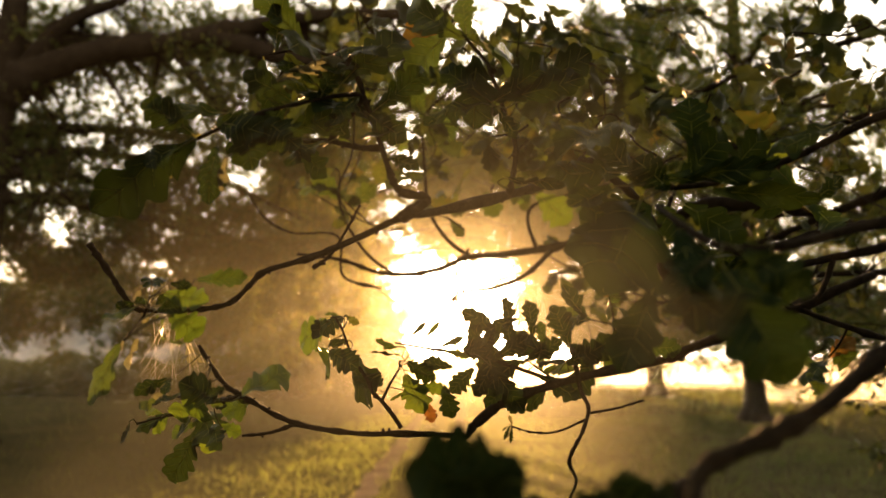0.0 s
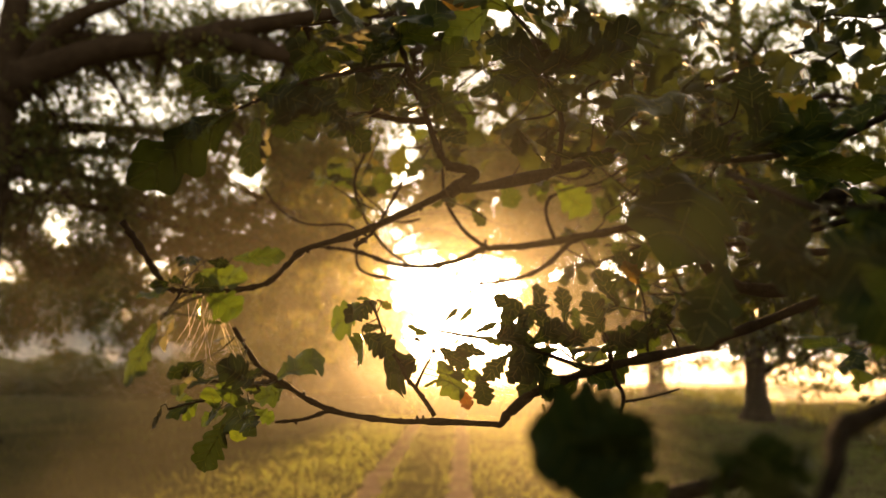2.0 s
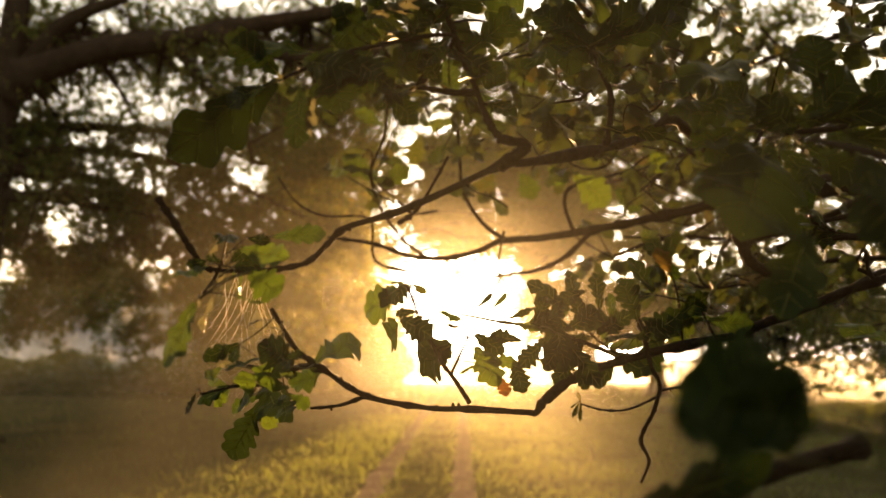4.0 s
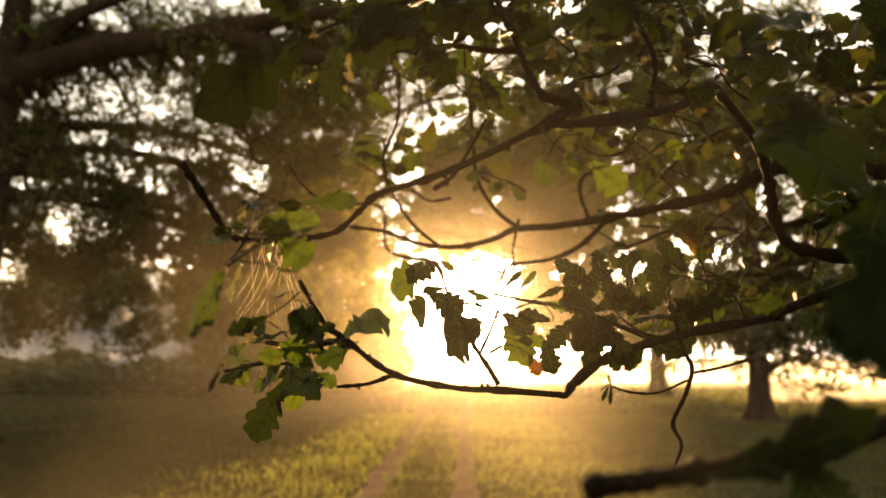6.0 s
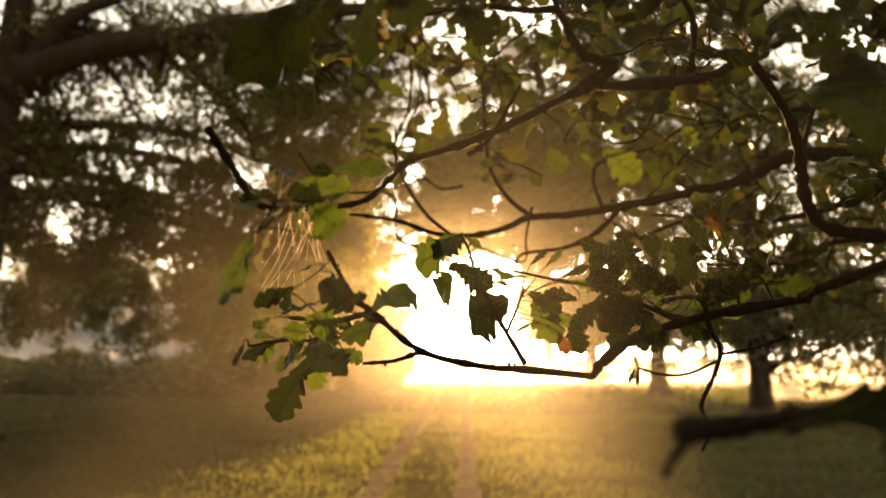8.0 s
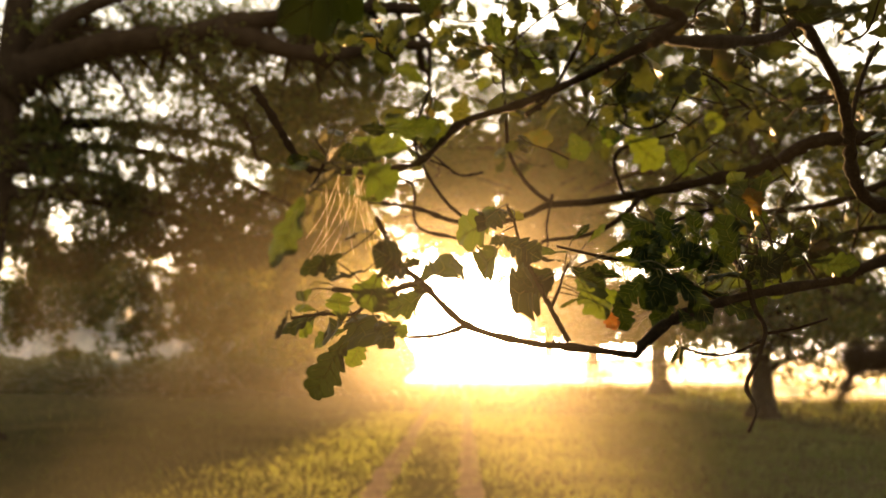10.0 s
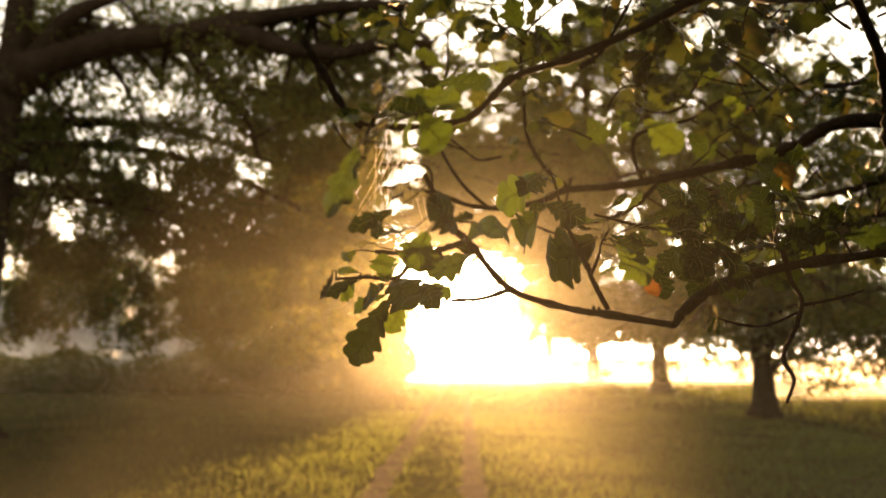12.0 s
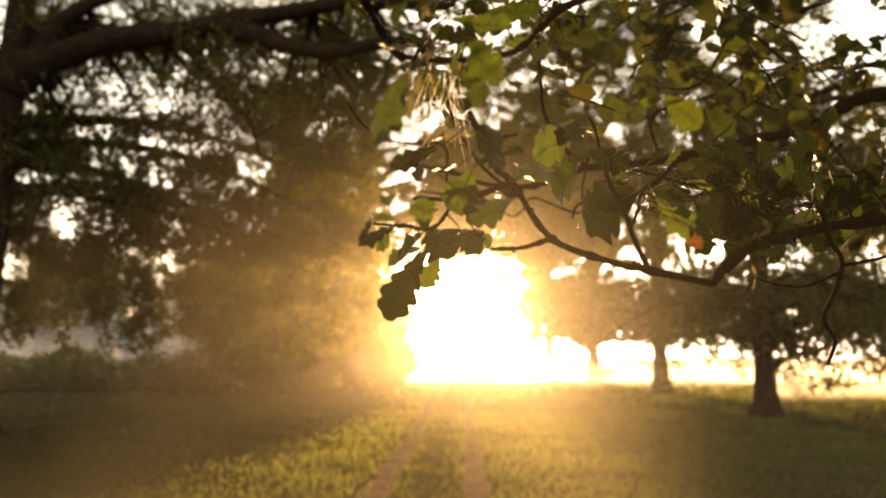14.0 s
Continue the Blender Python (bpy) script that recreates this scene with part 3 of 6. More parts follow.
# ---- morning mist ----
def mist(n, seed, near, far, low, floor):
    rng = np.random.default_rng(seed)
    y = near + (far - near) * rng.random(n)
    x = rng.uniform(-0.66, 0.66, n) * y
    z = low * rng.random(n) ** 0.85 + floor
    keep = z < 0.52 * y + 2
    c = np.stack([x, y, z], 1)[keep]
    n = len(c)
    s = (0.0004 * c[:, 1] * rng.uniform(0.7, 1.3, n))[:, None]
    a = rng.uniform(0, 2 * math.pi, n)
    tilt = rng.normal(0, 0.25, (n, 3))
    v = np.empty((n, 3, 3))
    for k in range(3):
        b = a + k * 2 * math.pi / 3
        v[:, k] = c + s * np.stack([np.cos(b), tilt[:, 0] * np.cos(b) + tilt[:, 1] * np.sin(b), np.sin(b)], 1)
    thing("mist", raw_mesh("mist", v.reshape(-1, 3), np.arange(3 * n).reshape(-1, 3), MIST), "thin golden morning mist over the meadow", "mist", kind="stuff")


mist(60000, 63, 32, 62, 5.5, 0.3)
mist(60000, 62, 76, 130, 12.0, 2.2)


def bank(y, top, half, seed, material, middle=0.0, waver=1.0):
    """One thin wavering sheet: mist banks across the meadow and the glare veil by the lens."""
    xs, zs = np.linspace(middle - half, middle + half, 60), np.linspace(0.15, 9.2, 12)
    gx, gz = np.meshgrid(xs, zs)
    gy = y + waver * (0.9 * np.sin(gx * 0.35 + seed) + 0.5 * np.sin(gx * 0.13 + gz * 0.5 + seed * 2.3))
    a = (np.arange(11)[:, None] * 60 + np.arange(59)[None, :]).reshape(-1, 1)
    me = raw_mesh("mist", np.stack([gx, gy, gz], -1).reshape(-1, 3), np.concatenate([a, a + 1, a + 61, a + 60], axis=1), material)
    thing("mist", smooth(me), "thin golden sheet for morning mist and lens glare", "mist", kind="stuff").scale.z = top / 9


for k, (y, top, material) in enumerate(((8.5, 5.6, HAZE), (18.0, 7.2, BANK), (28.0, 9.0, BANK), (40.0, 22.0, BANK), (67.0, 4.2, DENSE))):
    bank(y, top, y * 0.75 + 6, k * 1.7, material)
bank(53.0, 3.4, 26.0, 6.0, GRASS_MIST, 20.5, 0.6)
bank(36.0, 3.0, 14.0, 7.0, GRASS_MIST, 28.4, 0.4)
# veil added just before the lens, for glare over the foreground
bank(0.33, 8.0, 4.0, 2.0, NEAR_GLARE, 0.0, 0.003)
bank(118.0, 30.0, 55.0, 4.0, FAR_MIST, -75.0)
bank(62.0, 8.0, 26.0, 5.0, FAR_MIST, -42.0)


# ---- the oak whose boughs hang before the camera ----
def leaf_mesh(name, lobes, curl, twist, width, seed, blade, rows=40, veins=True):
    """An oak leaf one unit long: stalk, lobed wavy blade, raised midrib and side veins."""
    rnd = random.Random(seed)
    verts, faces, mats = [], [], []

    def lift(s, u):
        return curl * math.sin(s * 2.4) * 0.2 + twist * u * s * 0.5 + abs(u) * 0.45 * (0.6 + 0.4 * s) - 1.1 * u * u * (1 + math.sin(seed * 2.1 + s * 4)) + 0.03 * math.sin(s * 13 + seed + u * 9)

    shift = [rnd.uniform(-0.16, 0.16), rnd.uniform(-0.16, 0.16)]
    for i in range(rows + 1):
        s = i / rows
        k = min(1.0, max(0.0, (s - 0.07) / 0.93))
        body = width * 1.06 * (math.sin(math.pi * min(1.0, 0.04 + 0.96 * k ** 1.35)) ** 0.72 if 0 < k < 1 else 0.0)
        for side in (-1, 1):
            turn = (lobes * k ** 0.92 + shift[(side + 1) // 2]) % 1.0
            notch = math.exp(-((turn - 0.5) / 0.20) ** 2) * (0.50 - 0.30 * k) * min(1.0, k * 5)
            w = max(0.006, body * (1 - notch) * (1 + 0.035 * math.sin(s * 41 + seed * side)))
            y = s + (0.05 - 0.20 * notch) * (1 - k) * min(1.0, k * 6) + 0.06 * w
            for part in (1.0, 0.5):
                verts.append((side * w * part, y if part == 1.0 else s + 0.05 * w, lift(s, side * w * part)))
        verts.append((0.0, s, lift(s, 0.0)))
    for i in range(rows):
        a, b = i * 5, i * 5 + 5
        for p, q in ((0, 1), (1, 4), (4, 3), (3, 2)):
            faces.append((a + p, a + q, b + q, b + p))
            mats.append(0)
    strips = [((0, 0.0), (0, 0.97), 0.009)]
    for j in range(1, lobes + 1):
        s = 0.10 + 0.74 * j / (lobes + 0.6)
        for side in (-1, 1):
            strips.append(((0, s), (side * width * 0.72 * math.sin(math.pi * min(0.95, s)) ** 0.8, s + 0.13), 0.0045))
    for (x0, y0), (x1, y1), w in strips if veins else ():
        for face in (0.006, -0.006):
            k = len(verts)
            for m in range(5):
                f = m / 4
                x, y = x0 + (x1 - x0) * f, y0 + (y1 - y0) * f
                q = w * (1 - 0.7 * f)
                ox, oy = (q, 0) if x1 == 0 else (0, q)
                verts.append((x - ox, y - oy, lift(y, x) + face))
                verts.append((x + ox, y + oy, lift(y, x) + face))
            for m in range(4):
                faces.append((k + 2 * m, k + 2 * m + 1, k + 2 * m + 3, k + 2 * m + 2))
                mats.append(1)
    me = mesh_of(name, verts, faces, [blade, VEIN])
    me.polygons.foreach_set("material_index", mats)
    return smooth(me)


STALK = rough_mat("leaf_stalk", [(0.3, (0.05, 0.045, 0.015)), (0.7, (0.09, 0.085, 0.03))], 60.0, 0.7, 0.3, 5.0, 0.001, 0.2)
GREEN = [leaf_mesh("leaf", 4 + k % 2, (0.2, 0.7, -0.5, 1.0, 0.1, -0.9, 0.5, 1.3)[k], (0.0, 0.5, -0.4, 0.2, -0.7, 0.6, 0.9, -0.2)[k], 0.27, 70 + k, LEAF) for k in range(8)]
WITHERED = [leaf_mesh("withered_leaf", 3 + k % 2, (0.9, -1.1, 1.3)[k], (0.5, -0.6, 0.8)[k], 0.26, 90 + k, DRY_LEAF) for k in range(3)]
AUTUMN = leaf_mat("turning_leaf", [(0.0, (0.16, 0.09, 0.02)), (1.0, (0.22, 0.07, 0.02))], [(0.0, (0.10, 0.07, 0.015)), (1.0, (0.12, 0.05, 0.014))], amount=0.35)
# lit copy of the oak leaf: sunlight is put into its brighter colour
LIT_TONE = leaf_mat("lit_leaf", [(0.0, (0.055, 0.09, 0.018)), (1.0, (0.085, 0.11, 0.025))], [(0.0, (0.050, 0.085, 0.010)), (1.0, (0.070, 0.100, 0.014))], amount=0.36)
TURNED = [leaf_mesh("turning_leaf", 4, c, 0.4, 0.27, 95 + k, AUTUMN) for k, c in enumerate((0.5, -0.8))]
BRIGHT = [leaf_mesh("lit_leaf", 4, c, 0.3, 0.27, 98 + k, LIT_TONE) for k, c in enumerate((0.3, -0.6))]
# shaded copy of the oak leaf: shade is painted in as darker colour
SHADED = leaf_mat("shaded_leaf", [(0.0, (0.013, 0.025, 0.008)), (1.0, (0.028, 0.04, 0.011))], [(0.0, (0.02, 0.04, 0.006)), (1.0, (0.035, 0.06, 0.009))], amount=0.08, gloss=0.08)
SHADED_GREEN = [leaf_mesh("shaded_leaf", 4 + k % 2, (0.2, 0.5, -0.4, 0.8)[k], (0.0, 0.4, -0.4, 0.3)[k], 0.27, 110 + k, SHADED) for k in range(4)]
KINDS = (GREEN, WITHERED, BRIGHT, TURNED, SHADED_GREEN)
KIND_LABEL = ("", "curled dry brown leaf", "yellow-green leaf with sunlight put into its colour", "leaf turning orange-brown", "dark green leaf with shade put into its colour")

front = thing("oak_tree", None, "old oak with low leafy twigs hanging over the meadow edge", "tree")
front.location = (3.6, 1.9, 0.0)
front_rnd = random.Random(77)
TWIGS = []


def branch(pts, r0, r1, knots=0.1):
    parts = [tube(pts, r0, r1, 6, 8, 0.11, knots, front_rnd, 0.8)]
    path = smooth_path(pts, 6)
    for i in range(1, len(path) - 1):
        gap = (path[i + 1] - path[i]).length
        if front_rnd.random() < min(0.6, gap * 34):
            way = ((path[i + 1] - path[i]).normalized() * -0.6 + Vector((front_rnd.gauss(0, 1), front_rnd.gauss(0, 1), front_rnd.gauss(0, 1))).normalized()).normalized()
            r = r0 + (r1 - r0) * i / len(path)
            tip = path[i] + way * (r + front_rnd.uniform(0.0008, 0.0035))
            parts.append(tube([path[i], path[i].lerp(tip, 0.6), tip], min(r * 0.75, 0.0035), 0.0013, 2, 5, 0.1, rng=front_rnd))
    ob = piece("branch", smooth(mesh_of("branch", *join(parts), TWIG_BARK)), front)
    ob.location = -front.location
    TWIGS.extend(path)
    return ob


def blade(parent, base, tip, width, roll, kind, rnd):
    base, tip = Vector(base), Vector(tip)
    y = tip - base
    ln = y.length
    y.normalize()
    face = Vector((0, -1, 0.15))
    x = y.cross(face)
    if x.length < 0.1:
        x = y.cross(Vector((0.3, 0, 1)))
    x.normalize()
    z = x.cross(y)
    m = Matrix((x, y, z)).transposed().to_4x4()
    ob = piece("leaf", rnd.choice(KINDS[kind]), parent, KIND_LABEL[kind])
    ob.matrix_local = Matrix.Translation(base) @ m @ Matrix.Rotation(radians(roll), 4, 'Y') @ Matrix.Diagonal((ln * min(width, 0.78) / 0.56, ln, ln, 1))
    return ob


def blades(parent, rows):
    for base, tip, width, roll, kind in rows:
        blade(parent, base, tip, width, roll + front_rnd.gauss(0, 10), kind, front_rnd)
        base, tip = Vector(base), Vector(tip)
        near_by = min(TWIGS, key=lambda q: (q - base).length_squared)
        if 0.004 < (near_by - base).length < 0.09:
            bend = near_by.lerp(base, 0.6) - (tip - base) * 0.12
            piece("leaf_stalk", smooth(mesh_of("leaf_stalk", *tube([near_by, bend, base, base.lerp(tip, 0.06)], 0.0009, 0.0006, 4, 5, 0.05, rng=front_rnd), STALK)), parent)


def spray(parent, base, tip, n, size, seed, r=0.0022):
    """A leafy side twig: leaves turn about it and crowd towards its end."""
    rnd = random.Random(seed)
    a, b = Vector(base), Vector(tip)
    ln = (b - a).length
    mid = a.lerp(b, 0.5) + Vector((rnd.gauss(0, 0.08), rnd.gauss(0, 0.08), rnd.gauss(0.03, 0.08))) * ln
    pts = [a, mid, b]
    twig = branch(pts, r, r * 0.45, 0.1)
    path = smooth_path(pts, 10)
    way = (b - a).normalized()
    for k in range(n):
        s = 1 - (rnd.random() ** 1.6) * 0.75
        p = path[min(len(path) - 1, int(s * (len(path) - 1)))]
        d = (way * rnd.uniform(0.1, 0.9) + Vector((rnd.gauss(0, 0.7), rnd.gauss(0, 0.7), rnd.gauss(-0.25, 0.6)))).normalized()
        blade(twig, p, p + d * size * rnd.uniform(0.65, 1.2), rnd.uniform(0.45, 0.62), rnd.uniform(-70, 70), rnd.choice((0, 4)) if rnd.random() < 0.9 else rnd.choice((2, 2, 2, 3)), rnd)
    return twig


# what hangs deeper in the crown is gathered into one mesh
# inner leaves: the crown's self-shade is put into dimmer colours that pass less light
DEEP_SHADE_LEAF = leaf_mat("deep_shade_leaf",
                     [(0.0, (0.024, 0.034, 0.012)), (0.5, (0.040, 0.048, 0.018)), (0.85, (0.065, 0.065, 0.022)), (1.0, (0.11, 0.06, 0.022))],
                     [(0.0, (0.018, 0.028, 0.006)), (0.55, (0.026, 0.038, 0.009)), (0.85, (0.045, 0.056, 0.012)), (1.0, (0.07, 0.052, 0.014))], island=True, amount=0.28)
LIGHT = [leaf_mesh("deep_shade_leaf", 4, (0.3, 0.9, -0.6, 1.2)[k], (0.2, 0.6, -0.5, -0.2)[k], 0.27, 170 + k, DEEP_SHADE_LEAF, 18, False) for k in range(4)]
deep_leaves, deep_twigs = [], []


def thicket(base, tip, n, size, seed, r=0.0022):
    rnd = random.Random(seed)
    a, b = Vector(base), Vector(tip)
    pts = [a + (a - b) * 0.5, a, a.lerp(b, 0.5) + Vector((rnd.gauss(0, 0.02), rnd.gauss(0, 0.02), rnd.gauss(0.01, 0.02))), b]
    deep_twigs.append(tube(pts, r, r * 0.45, 4, 5, 0.1, 0.1, rnd))
    path = smooth_path(pts, 8)
    way = (b - a).normalized()
    for k in range(round(n * 0.55)):
        p = path[min(len(path) - 1, int((1 - (rnd.random() ** 1.6) * 0.75) * (len(path) - 1)))]
        d = (way * rnd.uniform(0.1, 0.9) + Vector((rnd.gauss(0, 0.7), rnd.gauss(0, 0.7), rnd.gauss(-0.25, 0.6)))).normalized()
        ln = size * rnd.uniform(0.5, 1.0)
        x = d.cross(Vector((rnd.gauss(0, 0.5), -1, rnd.gauss(0.2, 0.5)))).normalized()
        m = Matrix((x, d, x.cross(d))).transposed().to_4x4()
        deep_leaves.append((rnd.randrange(4), Matrix.Translation(p) @ m @ Matrix.Diagonal((ln * rnd.uniform(0.8, 1.05), ln, ln, 1))))


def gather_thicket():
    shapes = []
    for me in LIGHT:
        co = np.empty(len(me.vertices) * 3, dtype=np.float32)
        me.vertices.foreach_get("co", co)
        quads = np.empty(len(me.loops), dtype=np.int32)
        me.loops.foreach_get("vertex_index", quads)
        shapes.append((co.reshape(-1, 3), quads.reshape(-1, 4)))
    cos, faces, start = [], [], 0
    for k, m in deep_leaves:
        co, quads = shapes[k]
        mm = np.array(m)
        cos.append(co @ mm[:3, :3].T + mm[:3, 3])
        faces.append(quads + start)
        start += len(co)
    me = smooth(raw_mesh("foliage", np.concatenate(cos), np.concatenate(faces), DEEP_SHADE_LEAF))
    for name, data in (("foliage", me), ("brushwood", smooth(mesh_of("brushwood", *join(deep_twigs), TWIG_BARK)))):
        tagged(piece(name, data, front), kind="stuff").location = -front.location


trunk_path = [(3.6, 1.9, -0.2), (3.62, 1.9, 0.6), (3.6, 1.92, 1.6), (3.55, 1.95, 3.2), (3.5, 2.0, 5.0)]
front_trunk = piece("trunk", smooth(mesh_of("trunk", *tube(trunk_path, 0.42, 0.28, 6, 14, 0.05, rng=front_rnd), BARK)), front)
front_trunk.location = -front.location
# the oak's crown above the view, added to keep sky light off the twigs
crown_rng = np.random.default_rng(8)
hub = crown_rng.normal(0, 1, (420, 3)) * (3.2, 2.6, 1.6) + (2.0, -0.5, 6.0)
pts = hub[crown_rng.integers(0, 420, 15000)] + crown_rng.normal(0, 0.35, (15000, 3))
pts = pts[(pts[:, 2] > 3.1 + 0.62 * np.clip(pts[:, 1], 0, 9)) & (pts[:, 1] < 5)]
crown = tagged(piece("crown", foliage("crown", pts, 0.22, crown_rng, CROWN), front, "dense leafy crown overhead, unseen, added to block sky light"), kind="stuff")
crown.location = -front.location

# the lower bough with the hanging sprays
low = branch([(0.787, 1.396, 2.351), (0.557, 1.328, 2.266), (0.384, 1.286, 2.205), (0.398, 1.313, 2.202), (0.239, 1.236, 2.175), (0.139, 1.189, 2.151), (0.083, 1.161, 2.130), (0.046, 1.150, 2.103), (0.035, 1.147, 2.088), (0.018, 1.142, 2.089), (-0.063, 1.085, 2.097), (-0.114, 1.044, 2.101), (-0.185, 0.991, 2.118), (-0.233, 0.905, 2.157), (-0.252, 0.893, 2.172), (-0.274, 0.867, 2.214)], 0.0090, 0.0021, 0.37)
stub = branch([(-0.181, 0.991, 2.120), (-0.215, 0.983, 2.108), (-0.249, 0.973, 2.105)], 0.0028, 0.0016, 0.37)
side = branch([(-0.233, 0.894, 2.156), (-0.276, 0.941, 2.150), (-0.327, 0.958, 2.154)], 0.0032, 0.0018, 0.30)
side_low = branch([(-0.283, 0.913, 2.149), (-0.306, 1.001, 2.132), (-0.339, 0.980, 2.130), (-0.363, 0.930, 2.123)], 0.0022, 0.0012, 0.20)
blades(side, [
    ((-0.316, 1.028, 2.113), (-0.358, 1.054, 2.038), 0.46, 10, 4),
    ((-0.301, 1.052, 2.108), (-0.321, 1.060, 2.074), 0.70, -10, 2),
    ((-0.280, 0.956, 2.123), (-0.259, 0.927, 2.092), 0.62, 15, 4),
    ((-0.268, 0.944, 2.121), (-0.246, 0.964, 2.108), 0.60, -20, 2),
    ((-0.314, 1.022, 2.134), (-0.285, 0.975, 2.096), 0.85, 0, 4),
    ((-0.321, 1.038, 2.117), (-0.355, 1.040, 2.092), 0.42, 10, 0),
    ((-0.235, 0.892, 2.155), (-0.193, 0.972, 2.184), 0.42, -15, 0),
    ((-0.225, 0.924, 2.152), (-0.279, 0.964, 2.134), 0.40, 15, 0),
    ((-0.246, 0.850, 2.154), (-0.277, 0.803, 2.176), 0.62, 5, 4),
    ((-0.250, 0.818, 2.160), (-0.231, 0.824, 2.169), 0.60, -25, 4)])
blades(side, [
    ((-0.271, 0.870, 2.162), (-0.286, 0.912, 2.131), 0.85, 5, 2),
    ((-0.283, 0.930, 2.151), (-0.256, 0.930, 2.144), 0.50, 30, 0),
    ((-0.282, 0.860, 2.163), (-0.310, 0.831, 2.153), 0.45, 30, 4),
    ((-0.301, 0.855, 2.178), (-0.344, 0.868, 2.162), 0.40, -10, 4),
    ((-0.317, 0.905, 2.177), (-0.320, 0.899, 2.157), 0.75, 20, 4),
    ((-0.264, 0.863, 2.190), (-0.306, 0.932, 2.190), 0.22, 40, 1),
    ((-0.344, 0.940, 2.153), (-0.354, 0.914, 2.144), 0.50, 0, 0),
    ((-0.363, 0.908, 2.128), (-0.378, 0.912, 2.101), 0.34, 20, 1),
    ((-0.345, 0.991, 2.132), (-0.383, 0.981, 2.108), 0.40, 30, 4),
    ((-0.353, 1.008, 2.127), (-0.366, 0.990, 2.105), 0.50, -20, 2)])
blades(side, [
    ((-0.342, 0.959, 2.132), (-0.365, 0.969, 2.132), 0.50, 10, 0),
    ((-0.315, 0.955, 2.120), (-0.317, 0.925, 2.146), 0.75, -5, 2),
    ((-0.319, 0.990, 2.124), (-0.349, 1.028, 2.106), 0.60, 15, 4),
    ((-0.249, 0.920, 2.157), (-0.222, 0.920, 2.151), 0.45, 50, 4),
    ((-0.317, 0.920, 2.153), (-0.344, 0.920, 2.149), 0.30, 50, 1)])

# the forked spur and its leaves
spur = branch([(-0.059, 1.099, 2.104), (-0.071, 1.090, 2.123), (-0.084, 1.071, 2.142), (-0.094, 1.047, 2.154), (-0.102, 1.049, 2.171), (-0.120, 1.030, 2.201), (-0.132, 1.011, 2.236), (-0.140, 1.004, 2.252)], 0.0036, 0.0012, 0.27)
spur_b = branch([(-0.084, 1.071, 2.142), (-0.073, 1.075, 2.165), (-0.063, 1.107, 2.185), (-0.060, 1.074, 2.197)], 0.0024, 0.0010, 0.20)
blades(spur, [
    ((-0.150, 1.006, 2.249), (-0.200, 1.047, 2.222), 0.80, 0, 2),
    ((-0.134, 1.055, 2.258), (-0.172, 1.021, 2.223), 0.55, 15, 4),
    ((-0.147, 1.016, 2.208), (-0.160, 1.102, 2.188), 0.55, 5, 0),
    ((-0.147, 0.990, 2.210), (-0.106, 0.980, 2.186), 0.75, -5, 4),
    ((-0.082, 1.035, 2.180), (-0.125, 1.120, 2.156), 0.78, 0, 4),
    ((-0.091, 1.070, 2.158), (-0.124, 1.070, 2.174), 0.50, 10, 2),
    ((-0.135, 1.060, 2.259), (-0.115, 1.060, 2.247), 0.50, 20, 0),
    ((-0.128, 1.060, 2.224), (-0.156, 1.060, 2.216), 0.55, 30, 4),
    ((-0.103, 1.070, 2.183), (-0.084, 1.070, 2.162), 0.70, 10, 4),
    ((-0.138, 1.060, 2.256), (-0.163, 1.060, 2.259), 0.35, 30, 0)])
blades(spur_b, [
    ((-0.054, 1.070, 2.181), (-0.025, 1.044, 2.126), 0.62, 0, 2),
    ((-0.038, 1.090, 2.162), (0.005, 1.090, 2.155), 0.45, 20, 2),
    ((-0.025, 1.059, 2.144), (-0.014, 1.042, 2.116), 0.55, 10, 3),
    ((0.001, 1.110, 2.163), (0.015, 1.110, 2.116), 0.62, 5, 4),
    ((-0.054, 1.110, 2.196), (-0.010, 1.110, 2.170), 0.60, 20, 4),
    ((-0.046, 1.080, 2.155), (-0.072, 1.080, 2.140), 0.20, 20, 0),
    ((-0.053, 1.120, 2.215), (-0.097, 1.120, 2.230), 0.25, 40, 0),
    ((-0.060, 1.120, 2.204), (-0.105, 1.120, 2.212), 0.20, 60, 4),
    ((-0.029, 1.130, 2.228), (-0.006, 1.130, 2.254), 0.25, 30, 0),
    ((-0.048, 1.130, 2.231), (-0.025, 1.130, 2.254), 0.28, 30, 4)])
blades(spur_b, [
    ((-0.006, 1.130, 2.216), (0.032, 1.130, 2.231), 0.30, 30, 4),
    ((0.001, 1.130, 2.212), (0.038, 1.130, 2.201), 0.35, 10, 2)])

# leaf mass on the lower bough
mass = branch([(0.188, 1.242, 2.160), (0.120, 1.198, 2.183), (0.051, 1.165, 2.204), (-0.015, 1.133, 2.213), (-0.069, 1.112, 2.222)], 0.0040, 0.0015, 0.10)
